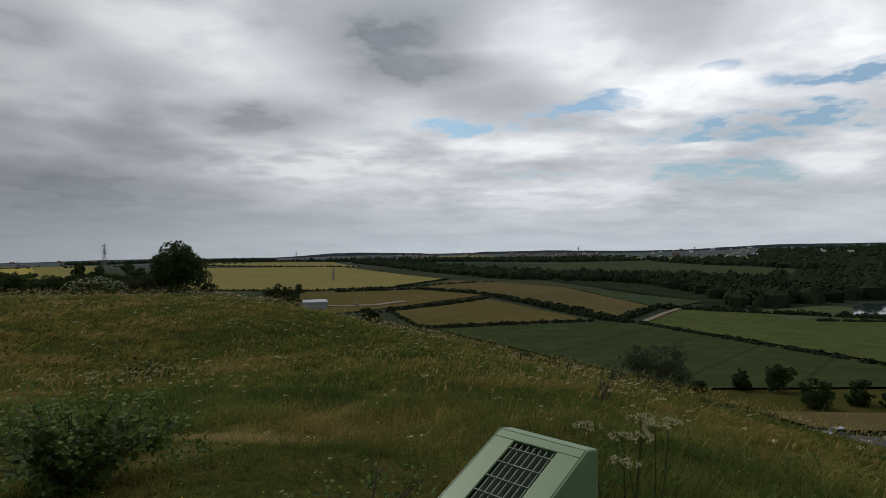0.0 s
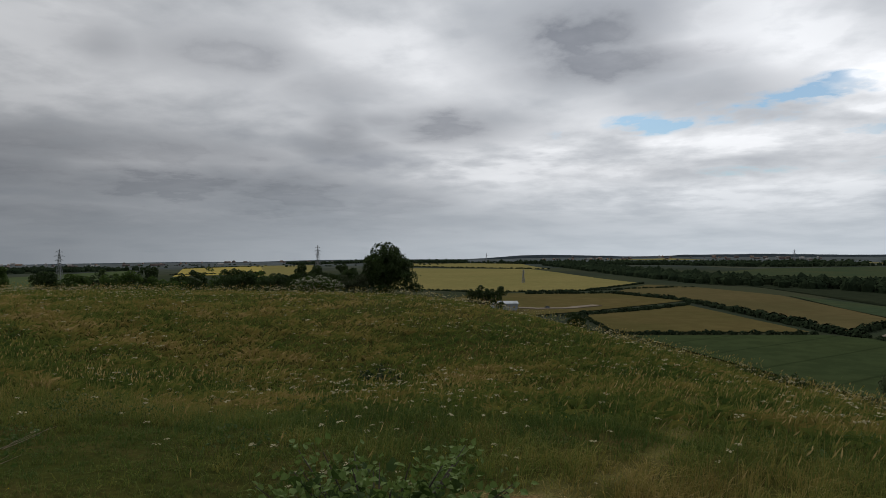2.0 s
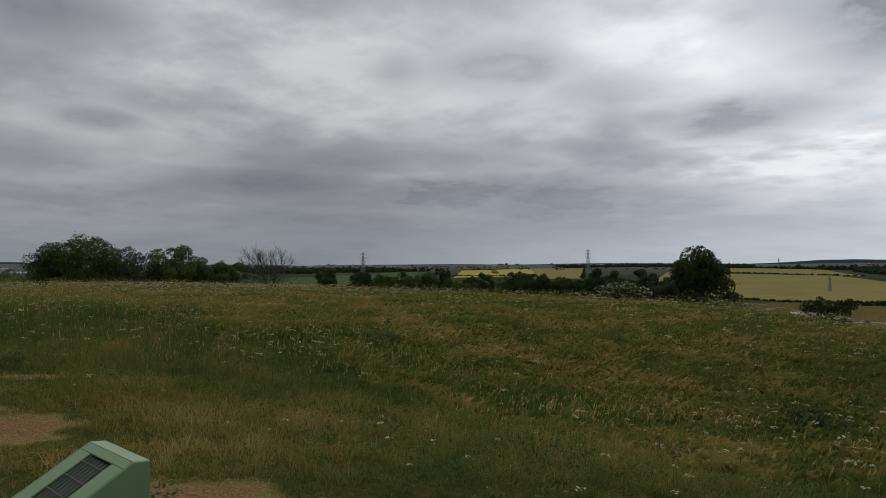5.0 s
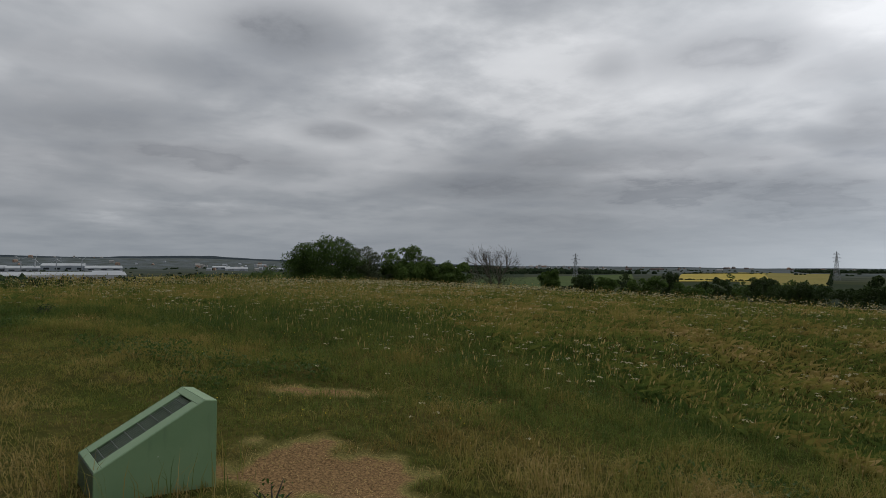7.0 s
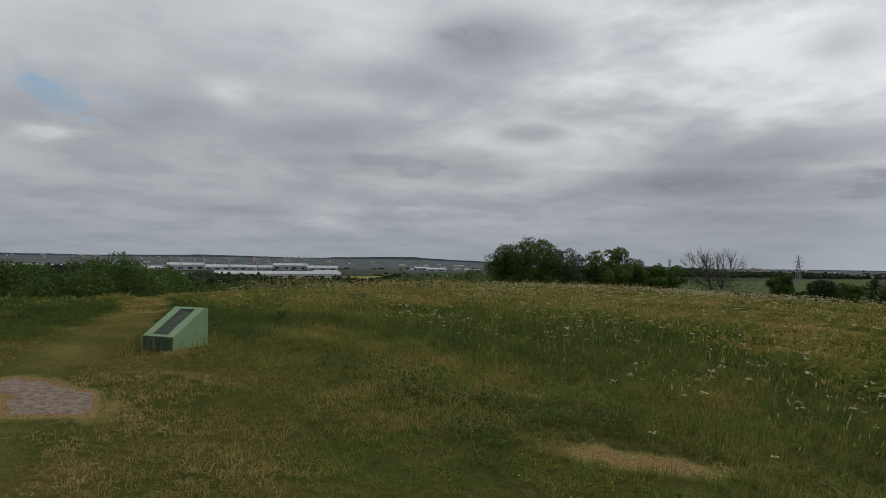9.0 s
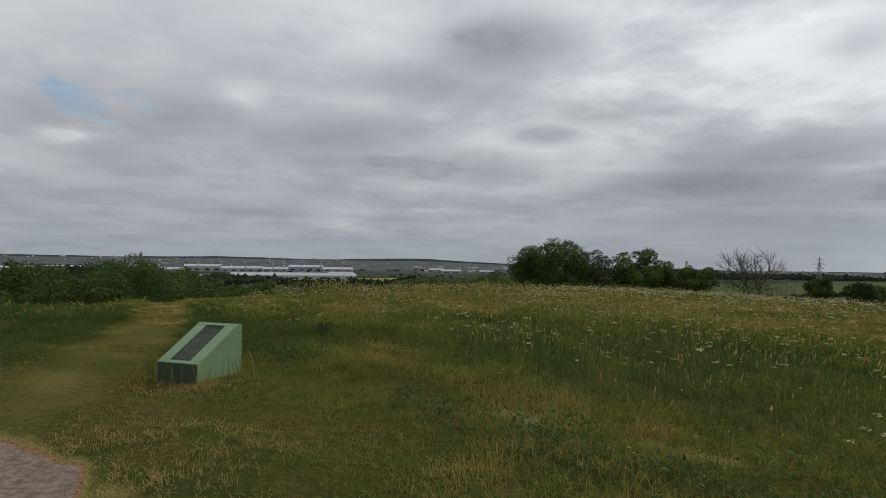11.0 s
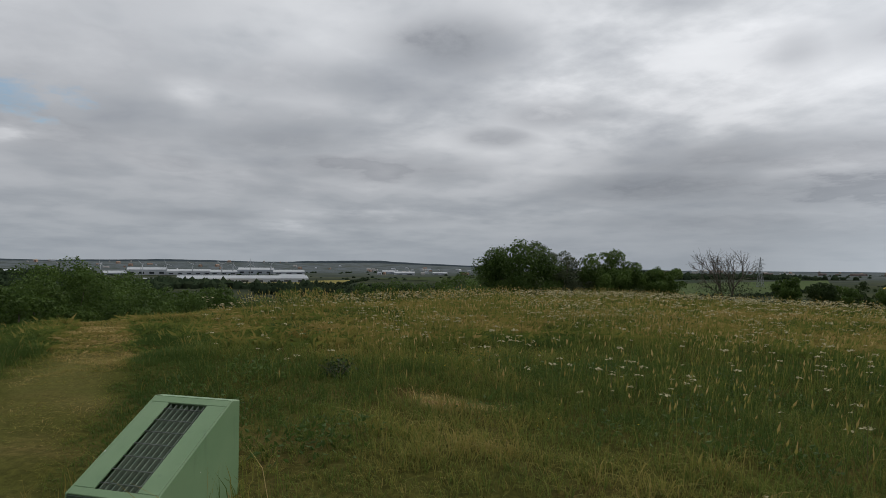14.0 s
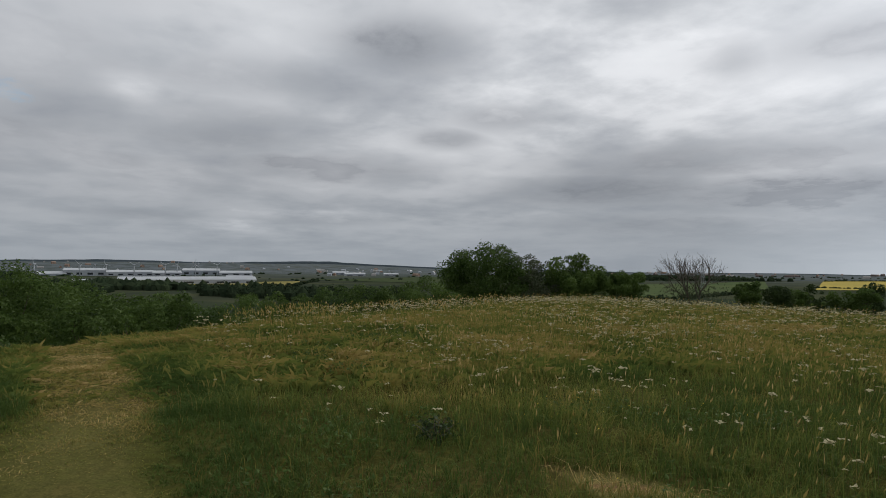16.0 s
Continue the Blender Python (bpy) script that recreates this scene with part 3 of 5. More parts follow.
tree("tree", -88.0, 60.6, 6.8, 7.5, 0.0, 6.4, LEAF_MID, "smaller green tree at the end of the ridge group", leaves=9000, size=0.17, seed=53, clumps=40, trunk=0.16, tone=0.55, top=0.6)
tree("tree", -77.0, 70.0, 4.4, 3.6, 0.2, 4.5, LEAF_MID, "small dark green tree beyond the meadow", leaves=6000, size=0.15, seed=54, tone=0.4, top=-0.25)
for i in range(11):
    az = radians(44.5 - 1.75 * i)
    far = 112 + 9 * ((i * 7) % 5)
    tree("tree", -7 - math.sin(az) * far, 5.6 + math.cos(az) * far, 5.5 + (i * 5) % 4, 5, 0.0, 5, (LEAF_DARK, LEAF_MID)[i % 2], "dark hedgerow tree below the ridge", leaves=4000, size=0.2,
         seed=60 + i, clumps=40, group="hedgerow trees below the ridge", top=-1.2 - 0.35 * ((i * 3) % 4))
# thicket at the end of the mown path
THICKET = [(-80.7, -7, 10, 1.0), (-79.9, -13, 10, 0.5), (-78, -20, 11, 0.7), (-76.3, -2.5, 8, -0.3), (-71.6, 2.2, 7, -0.7), (-66, -6, 8, 0.9), (-64, -12, 8, 0.9), (-62, -0.5, 7.5, 0.0),
           (-66, -18, 9, -0.2), (-58, -7, 7, 0.1), (-60, -14, 8, 0.6), (-96, 14, 8, -1.9), (-95, 21, 8, -1.5), (-94, 27, 8, -1.2), (-92, 33, 8, -0.9), (-90, 18, 7, -2.0), (-100, 36, 8, -0.6), (-56, -20, 9, -0.6), (-80, 7, 9, -1.6), (-86, 2, 9, -1.2), (-70, 8, 7, -2.6)]
for i, (bx, by, bw, top) in enumerate(THICKET):
    deep = max(4.5, top - gz(bx, by))
    tree("tree", bx, by, bw, bw * 1.1, max(0.3, deep - 8), deep, LEAF_MID, "leafy tree in the thicket below the end of the path", leaves=11000, size=0.145, seed=80 + i, clumps=44, trunk=0.22,
         group="thicket below the path", tone=0.35 + 0.12 * (i % 3), top=gz(bx, by) + deep)


def dead_tree(x, y, height, seed):
    rnd = np.random.default_rng(seed)
    t = thing("dead_tree", x, y, gz(x, y), 0, "bare dead tree with fine upright twigs on the ridge", "tree")
    bm = bmesh.new()

    def grow(p, d, length, r, depth):
        q = p + d * length
        rod(bm, p, q, r, r * 0.7, 5 if depth < 2 else 3)
        if depth < 5:
            for _ in range(3 if depth < 4 else 2):
                nd = (d + Vector(rnd.normal(size=3)) * 0.42 + Vector((0, 0, 0.12))).normalized()
                grow(q if rnd.random() < 0.6 else p.lerp(q, 0.6), nd, length * rnd.uniform(0.62, 0.85), r * 0.6, depth + 1)
    for k in range(4):
        a = k * 1.6
        grow(Vector((math.cos(a) * 0.3, math.sin(a) * 0.3, -0.3)), Vector((math.cos(a) * 0.35, math.sin(a) * 0.35, 1)).normalized(), height * 0.32, 0.11, 0)
    part("trunk", bm, DRY_WOOD, t)
    pts = rnd.normal(size=(1500, 3)) * np.array([1.9, 1.6, 0.7]) + np.array([0, 0, 1.3])
    v, f, tones = leaf_cloud(pts, 0.10, 0.4, 0.3, rnd)
    linked("undergrowth", mesh_from("undergrowth", v, f, LEAF_GREY, tones), t)


dead_tree(-70.7, 54.8, 6.4, 5)


# ---- grass ----
WALK = np.array([(0.8, 2.9), (-0.6, 4.6), (-2.9, 5.2), (-6.4, 5.7), (-10, 5.4), (-14, 4.8), (-18.5, 3.5)])
MOWN = np.array([(-13.5, 3.6), (-17.5, 2.9), (-20.5, 2.75), (-23.7, 2.75), (-27, 2.7), (-32.5, 1.9), (-38, 0.4), (-46, -2)])
TRACE = np.array([(-1.5, 8.5), (0.0, 12.0), (0.6, 16.5), (1.4, 19.5), (1.2, 23.0)])
BARE = [  # x, y, half length, half width, turn: trodden and scorched patches
    (-16.9, 3.35, 0.95, 0.42, 30), (-11.75, 7.6, 0.80, 0.55, 40), (-14.5, 8.8, 0.70, 0.34, 60), (-8.45, 8.25, 0.85, 0.34, 30),
    (-18.1, 7.45, 0.42, 0.2, 30), (-0.75, 9.45, 0.9, 0.14, 5), (-16.9, 8.6, 0.3, 0.12, 20), (-22.7, 6.9, 0.55, 0.16, 55)]


def off_line(x, y, line):
    best = np.full(np.shape(x), 1e9)
    for a, b in zip(line[:-1], line[1:]):
        d = b - a
        u = np.clip(((x - a[0]) * d[0] + (y - a[1]) * d[1]) / (d @ d), 0, 1)
        best = np.minimum(best, np.hypot(x - a[0] - u * d[0], y - a[1] - u * d[1]))
    return best


def in_bare(x, y, patches=None):
    """1 in the middle of a bare patch, 0 outside, ragged at the rim."""
    out = np.zeros(np.shape(x))
    rag = (lattice(x, y, 0.22, 5) - 0.5) * 0.9
    for cx, cy, a, b, turn in (BARE if patches is None else patches):
        c, s = math.cos(radians(turn)), math.sin(radians(turn))
        u, v = (x - cx) * c + (y - cy) * s, -(x - cx) * s + (y - cy) * c
        out = np.maximum(out, np.clip((1.25 - np.hypot(u / a, v / b) + rag) * 2.5, 0, 1))
    return out


def in_housing(x, y):
    out = np.zeros(np.shape(x), bool)
    for hx, hy, top, turn, label in HOUSINGS:
        c, s = math.cos(radians(turn)), math.sin(radians(turn))
        u, v = (x - hx) * c + (y - hy) * s, -(x - hx) * s + (y - hy) * c
        out |= (abs(u) < 0.29) & (v > -0.70) & (v < 0.10)
    return out


# ---- the ground: one sheet to the horizon ----
def build_ground():
    rings = [0.0, 0.002]
    while rings[-1] < 4700:
        rings.append(rings[-1] + max(0.2, 0.034 * rings[-1]))
    rings = np.array(rings[1:])
    n = 420
    ang = np.arange(n) * 2 * math.pi / n
    x = -9 + rings[:, None] * np.cos(ang)
    y = 5 + rings[:, None] * np.sin(ang)
    v = np.stack([x, y, ground(x, y)], -1).reshape(-1, 3)
    i, j = np.meshgrid(np.arange(len(rings) - 1), np.arange(n), indexing="ij")
    k = (j + 1) % n
    quads = np.stack([i * n + j, (i + 1) * n + j, (i + 1) * n + k, i * n + k], -1).reshape(-1, 4)
    near = np.hypot(v[:, 0] + 20, v[:, 1] - 5) < 60
    x, y = v[:, 0], v[:, 1]
    bare = in_bare(x, y)
    mown = np.clip(1.45 - off_line(x, y, MOWN) / 0.55 + (lattice(x, y, 0.5, 9) - 0.5) * 0.9, 0, 1)
    faint = np.clip(1.0 - off_line(x, y, TRACE) / 0.35 + (lattice(x, y, 0.4, 19) - 0.5), 0, 1)
    earth = in_bare(x, y, BARE[:1] + BARE[4:5])
    wear = np.where(near, np.maximum(np.maximum(bare * 0.6, mown * (0.11 + 0.26 * lattice(x, y, 0.7, 12) * lattice(x, y, 0.25, 13))), np.maximum(faint * 0.3, earth * 0.95)), 0)
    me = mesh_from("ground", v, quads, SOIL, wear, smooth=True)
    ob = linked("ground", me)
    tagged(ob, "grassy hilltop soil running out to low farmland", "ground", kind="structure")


build_ground()


def blades(x, y, h, w, tone, lean, rnd, away=None, tips=0.0, simple=False):
    """Tapered blades bent over by the wind, or along away (x, y) where given; tips: how much drier the tip is."""
    n = len(x)
    a = rnd.uniform(0, 2 * math.pi, n)
    sx, sy = np.cos(a) * w * 0.5, np.sin(a) * w * 0.5
    a2 = rnd.uniform(0, 2 * math.pi, n)
    reach = lean * h * rnd.uniform(0.05, 1, n)
    bx, by = np.cos(a2) * reach + 0.16 * h, np.sin(a2) * reach - 0.07 * h
    if away is not None:
        bx, by = bx * 0.75 + away[0] * lean * h * 0.45, by * 0.75 + away[1] * lean * h * 0.45
    z = ground(x, y) - 0.02
    p = lambda u, k: np.stack([x + bx * u ** 2 + sx * k, y + by * u ** 2 + sy * k, z + h * (u - 0.30 * np.minimum(lean, 1.6) * u ** 3)], -1)
    dry = lambda u: np.clip(tone + tips * u, 0, 1)
    if simple:
        v = np.stack([p(0, -1), p(0, 1), p(0.6, 0.7), p(1.0, 0)], 1).reshape(-1, 3)
        k = np.arange(n)[:, None] * 4
        f = np.concatenate([k + np.array(q) for q in ((0, 1, 2), (0, 2, 3))])
        return v, f, np.stack([dry(0), dry(0), dry(0.6), dry(1)], 1).ravel()
    v = np.stack([p(0, -1), p(0, 1), p(0.55, -0.8), p(0.55, 0.8), p(1.0, 0)], 1).reshape(-1, 3)
    k = np.arange(n)[:, None] * 5
    f = np.concatenate([k + np.array(q) for q in ((0, 1, 3), (0, 3, 2), (2, 3, 4))])
    return v, f, np.stack([dry(0), dry(0), dry(0.55), dry(0.55), dry(1)], 1).ravel()


def sow(box, peak, fall, power, rnd):
    """Random places in a box of the plan, thick near the walk and thinner away from it."""
    x0, y0, x1, y1 = box
    n = int((x1 - x0) * (y1 - y0) * peak)
    x, y = rnd.uniform(x0, x1, n), rnd.uniform(y0, y1, n)
    d = off_line(x, y, WALK)
    keep = rnd.random(n) < 1 / (1 + (d / fall) ** power)
    return x[keep], y[keep], d[keep]


def meadow(x, y, d):
    """Height and tone of the meadow, and how far it is mown, trodden bare or grown tall, at places of the plan."""
    mown = np.clip((1.45 - off_line(x, y, MOWN) / 0.55 + (lattice(x, y, 0.5, 9) - 0.5) * 0.7) * 1.6, 0, 1)
    bare = in_bare(x, y)
    big, mid, small = lattice(x, y, 3.4, 1), lattice(x, y, 1.1, 2), lattice(x, y, 0.4, 3)
    tall = np.clip((d - 2.6) / 3.8 + (big - 0.5) * 0.9, 0, 1)
    tall = np.maximum(tall, np.clip((-21.8 - x) / 1.2, 0, 1) * np.clip((y - 3.4) / 0.5, 0, 1) * 0.6)
    tall = np.maximum(tall, np.clip((-19 - x) / 2, 0, 1) * np.clip((1.7 - y) / 0.5, 0, 1) * 0.5)
    faint = np.clip(1.0 - off_line(x, y, TRACE) / 0.35 + (lattice(x, y, 0.4, 19) - 0.5), 0, 1)
    h = (0.105 + 0.20 * tall) * (0.40 + 0.65 * mid + 0.45 * small)
    lush = np.clip((x + 7) / 8, 0, 1)
    green = np.exp(-((d - 6.5) / 3.5) ** 2) * np.clip((-9 - x) / 5, 0, 1)
    patch = np.clip((0.55 * big + 0.45 * mid - 0.5) * 1.7 + 0.5, 0, 1)
    tone = -0.03 + 0.54 * patch + 0.30 * (small - 0.5) - 0.13 * lush - 0.10 * green + 0.02 * np.clip((d - 9) / 10, 0, 1) * (1 - lush)
    tone = tone + 0.12 * np.clip((2.6 - d) / 1.5, 0, 1) * np.clip((-4 - x) / 4, 0, 1)
    h = h * (1 - 0.62 * mown) * (1 - 0.6 * faint)
    hay = np.clip((lattice(x, y, 0.33, 14) * 0.5 + lattice(x, y, 0.9, 15) * 0.5 - 0.45) * 5, 0, 1)
    tone = tone + 0.22 * faint - 0.10 * np.clip((-20 - x) / 2, 0, 1) * np.clip((16 - d) / 6, 0, 1)
    path_side = np.clip((-19 - x) / 2, 0, 1) * np.clip((4.6 - y) / 1.0, 0, 1)
    tone, h = tone - 0.16 * path_side, h * (1 - 0.35 * path_side)
    tone = tone * (1 - mown * 0.8) + mown * 0.8 * (0.50 + 0.36 * hay)
    trodden = np.clip((2.4 - d) / 1.5, 0, 1) * np.clip((-8 - x) / 3, 0, 1) * np.clip((5.6 - y) / 1.5, 0, 1)
    tone = tone + 0.16 * trodden
    h = h * (1 - 0.35 * trodden) * (1 - 0.60 * bare)
    return h, np.where(bare > 0.35, 0.70, tone), mown, bare, tall


def build_grass_sheets():
    """Grass in tufts: blades that fan out from a shared root, thick near the walk and thinner away from it."""
    rnd = np.random.default_rng(11)
    boxes = [((-27, 3, 6, 14), 175, 4.8, 1.6, 9), ((-26, -1, 2, 3), 60, 4.5, 1.7, 9), ((-40, 0.6, -14, 4.4), 150, 40.0, 1.7, 8), ((-40, 14, 20, 30), 64, 10.0, 1.6, 5), ((-46, -4, -27, 14), 110, 12.0, 1.6, 5),
             ((6, -2, 24, 30), 20, 9.0, 1.7, 8), ((-80, 30, 44, 74), 6, 22, 1.8, 7), ((-90, -6, -46, 30), 7, 22, 1.8, 7), ((-80, 14, -40, 30), 8, 22, 1.8, 7), ((20, 8, 44, 30), 5, 22, 1.8, 7)]
    for i, (box, peak, fall, power, per) in enumerate(boxes):
        x, y, d = sow(box, peak, fall, power, rnd)
        vigour = 1 + rnd.uniform(-0.45, 0.45, len(x)) / (1 + d / 12)
        own = rnd.normal(0, 0.09, len(x)) / (1 + d / 8)
        wide = (0.035 + 0.006 * d) * rnd.uniform(0.6, 1.5, len(x))
        x, y, d, vigour, own, wide = (np.repeat(q, per) for q in (x, y, d, vigour, own, wide))
        a, r = rnd.uniform(0, 2 * math.pi, len(x)), np.sqrt(rnd.random(len(x)))
        away = np.stack([np.cos(a) * r, np.sin(a) * r])
        x, y = x + away[0] * wide, y + away[1] * wide
        h, tone, mown, bare, tall = meadow(x, y, d)
        keep = ~in_housing(x, y) & (rnd.random(len(x)) > bare * 0.2)
        stalk = rnd.random(len(x)) < 0.02 + 0.02 * tall
        h = np.minimum(h * vigour * rnd.uniform(0.55, 1.25, len(x)), 0.33) * np.where(stalk, 1.3, 1.0)
        tone = tone + own * (1 - 0.5 * mown) + rnd.normal(0, 0.09 + 0.05 * mown, len(x))
        tone = np.where(stalk, np.maximum(tone, 0.36), tone)
        w = np.where(stalk, 0.65, 1.0) * (0.0036 + 0.0006 * d) * rnd.uniform(0.7, 1.4, len(x))
        lean = np.where(stalk, 0.7, 1.5 - 0.2 * tall) + 0.9 * mown + 1.2 * bare
        k = keep
        v, f, t = blades(x[k], y[k], h[k], w[k], tone[k], lean[k], rnd, away[:, k], (0.05 + 0.07 * tall)[k], i > 2)
        ob = linked("grass", mesh_from("grass", v, f, GRASS, t))
        tagged(ob, "long meadow grass, green with straw and brown stalks", "grass", kind="stuff")


def build_seed_heads():
    """Thin stalks with narrow brown seed heads that stand above the tall grass."""
    rnd = np.random.default_rng(12)
    for box, peak in (((-46, 5, 6, 16), 70), ((-60, 16, 14, 36), 34), ((-90, 36, 4, 66), 7), ((-88, 2, -46, 36), 9), ((6, 4, 26, 34), 14)):
        x, y, d = sow(box, peak, 14, 1.7, rnd)
        h, tone, mown, bare, tall = meadow(x, y, d)
        ok = (rnd.random(len(x)) < tall * np.clip((d - 3) / 6, 0.03, 1) * np.clip(lattice(x, y, 1.7, 77) * 1.6 - 0.25, 0.05, 1)) & (mown < 0.2) & (bare < 0.2) & ~in_housing(x, y)
        x, y, d, h = x[ok], y[ok], d[ok], h[ok]
        n = len(x)
        top = 0.16 + h * rnd.uniform(0.9, 1.6, n)
        lx, ly = (rnd.normal(0.16, 0.14, n)) * top, rnd.normal(-0.06, 0.14, n) * top
        root = np.stack([x, y, ground(x, y) - 0.02], -1)
        tip = root + np.stack([lx, ly, top], -1)
        up = (tip - root) / np.linalg.norm(tip - root, axis=1)[:, None] + np.stack([np.full(n, 0.45), np.full(n, -0.2), np.zeros(n)], -1) * rnd.random((n, 1))
        a = rnd.uniform(0, 2 * math.pi, n)
        side = np.stack([np.cos(a), np.sin(a), np.zeros(n)], -1)
        thin, fat = (0.0014 + 0.00035 * d)[:, None], ((0.0045 + 0.00055 * d) * rnd.uniform(0.6, 1.5, n))[:, None]
        long = rnd.uniform(0.05, 0.12, n)[:, None]
        v = np.stack([root - side * thin, root + side * thin, tip, tip + up * long * 0.4 - side * fat, tip + up * long * 0.4 + side * fat, tip + up * long], 1).reshape(-1, 3)
        k = np.arange(n)[:, None] * 6
        f = np.concatenate([k + np.array(q) for q in ((0, 1, 2), (2, 4, 3), (3, 4, 5))])
        t = np.clip(rnd.normal(0.60, 0.14, (n, 1)) + np.array([-0.45, -0.45, -0.25, 0, 0, 0.05]), 0, 1).ravel()
        tagged(linked("seed_heads", mesh_from("seed_heads", v, f, GRASS, t)), "brown seed heads standing over the meadow grass", "grass", kind="stuff")


build_seed_heads()
build_grass_sheets()

# ---- farmland round the hill ----
def draped(name, outline, mat, lift, label, category="field", step=None):
    """A flat-lying piece of land with that outline (x, y), laid over the ground."""
    o = np.array(outline, float)
    c = o.mean(0)
    edge = []
    for a, b in zip(o, np.roll(o, -1, 0)):
        k = max(2, int(np.linalg.norm(b - a) / 25))
        edge += [a + (b - a) * i / k for i in range(k)]
    edge = np.array(edge)
    n, rings = len(edge), 10
    pts = [c + (edge - c) * (i + 1) / rings for i in range(rings)]
    p = np.vstack([np.array(pts).reshape(-1, 2), c])
    v = np.c_[p, ground(p[:, 0], p[:, 1]) + lift]
    f = [[i * n + j, (i + 1) * n + j, (i + 1) * n + (j + 1) % n, i * n + (j + 1) % n] for i in range(rings - 1) for j in range(n)]
    me = mesh_from(name, v, f, mat, smooth=True)
    bm = bmesh.new()
    bm.from_mesh(me)
    bm.verts.ensure_lookup_table()
    for j in range(n):
        bm.faces.new((bm.verts[len(v) - 1], bm.verts[j], bm.verts[(j + 1) % n]))
    bmesh.ops.recalc_face_normals(bm, faces=bm.faces)
    if sum(q.normal.z for q in bm.faces) < 0:
        bmesh.ops.reverse_faces(bm, faces=bm.faces)
    bm.to_mesh(me)
    bm.free()
    return tagged(linked(name, me), label, category, kind="structure")


def make_crop(name, c1, c2, angle=0.3, lines=0.0):
    """A crop or pasture: broad patches, fine grain, and tractor lines where there are any."""
    def build(n):
        p = place(n)
        a = n.noise(p, 0.012, 5, 0.6)
        b = n.noise(p, 0.12, 5, 0.65)
        c = n.mix(n.ramp(a, (0.35, 0.0), (0.66, 1.0)), c1, c2)
        c = n.mix(n.ramp(b, (0.42, 0.45), (0.6, 0.0)), c, tuple(v * 0.66 for v in c1))
        if lines:
            s = n.add("ShaderNodeSeparateXYZ", Vector=p).outputs
            q = n.math("ADD", n.math("MULTIPLY", s[0], math.cos(angle)), n.math("MULTIPLY", s[1], math.sin(angle)))
            f = n.math("ABSOLUTE", n.math("SUBTRACT", n.math("FRACT", n.math("DIVIDE", q, lines)), 0.5))
            c = n.mix(n.ramp(f, (0.0, 0.55), (0.04, 0.0)), c, tuple(v * 0.45 for v in c1))
        return surface(n, c, 1.0, b, 0.4, 0.3, Specular_IOR_Level=0.0)
    return material(name, build)


WHEAT = make_crop("wheat", (0.215, 0.185, 0.072), (0.18, 0.165, 0.062))
WHEAT_BRIGHT = make_crop("wheat_bright", (0.36, 0.29, 0.08), (0.30, 0.25, 0.08))
HAY = make_crop("hay", (0.118, 0.095, 0.044), (0.090, 0.080, 0.036))
PASTURE = make_crop("pasture", (0.115, 0.092, 0.038), (0.080, 0.076, 0.028))
CROP_DARK = make_crop("crop_dark", (0.038, 0.055, 0.024), (0.048, 0.063, 0.026), 2.4, 24)
CROP_BRIGHT = make_crop("crop_bright", (0.064, 0.082, 0.028), (0.080, 0.096, 0.034))
CROP_FAR = make_crop("crop_far", (0.045, 0.065, 0.035), (0.065, 0.072, 0.035))
MEADOW_PALE = make_crop("meadow_pale", (0.065, 0.090, 0.042), (0.085, 0.105, 0.048))
SANDY = make_plain("sandy_track", (0.20, 0.16, 0.11), (0.15, 0.12, 0.085), 0.3, 0.95)
ASPHALT = make_plain("asphalt", (0.05, 0.05, 0.052), (0.07, 0.07, 0.07), 0.6, 0.85)


def build_water(n):
    b = n.noise(place(n), 0.8, 4)
    return surface(n, (0.03, 0.045, 0.05, 1), 0.06, b, 0.03, 0.02, Specular_IOR_Level=0.6)


WATER = material("water", build_water)
FIELDS = [
    ("field", [(-1364, 2156), (-1061, 2196), (-454, 926), (-539, 854)], WHEAT, "pale ripening wheat field"),
    ("field", [(-853, 2523), (-262, 2011), (-118, 1365), (-615, 1822)], WHEAT, "pale strip of ripening wheat"),
    ("field", [(-560, 1617), (-170, 1400), (38, 767), (-20, 592), (-100, 549), (-230, 603)], WHEAT, "broad pale wheat field with a pylon in it"),
    ("field", [(40, 731), (84, 674), (128, 554), (136, 362), (96, 300), (58, 479), (3, 569)], HAY, "brown hay field sloping to the hedges"),
    ("field", [(-107, 529), (1, 552), (49, 474), (-12, 382), (-42, 349), (-120, 400)], PASTURE, "dry brown pasture by the shed"),
    ("field", [(-15, 354), (48, 437), (81, 304), (1, 285)], PASTURE, "dry pasture between dark hedges"),
    ("field", [(8, 274), (84, 294), (99, 284), (131, 176), (120, 150), (66, 152), (45, 193)], CROP_DARK, "dark green crop with tractor lines"),
    ("field", [(103, 290), (143, 345), (260, 262), (240, 150), (135, 182)], CROP_BRIGHT, "brighter green crop field"),
    ("field", [(150, 1122), (376, 1620), (645, 1802), (542, 789), (305, 741), (205, 883)], CROP_FAR, "dull green field beyond the wood"),
    ("field", [(133, 553), (179, 396), (138, 352), (133, 440)], CROP_FAR, "narrow dull green field"),
]
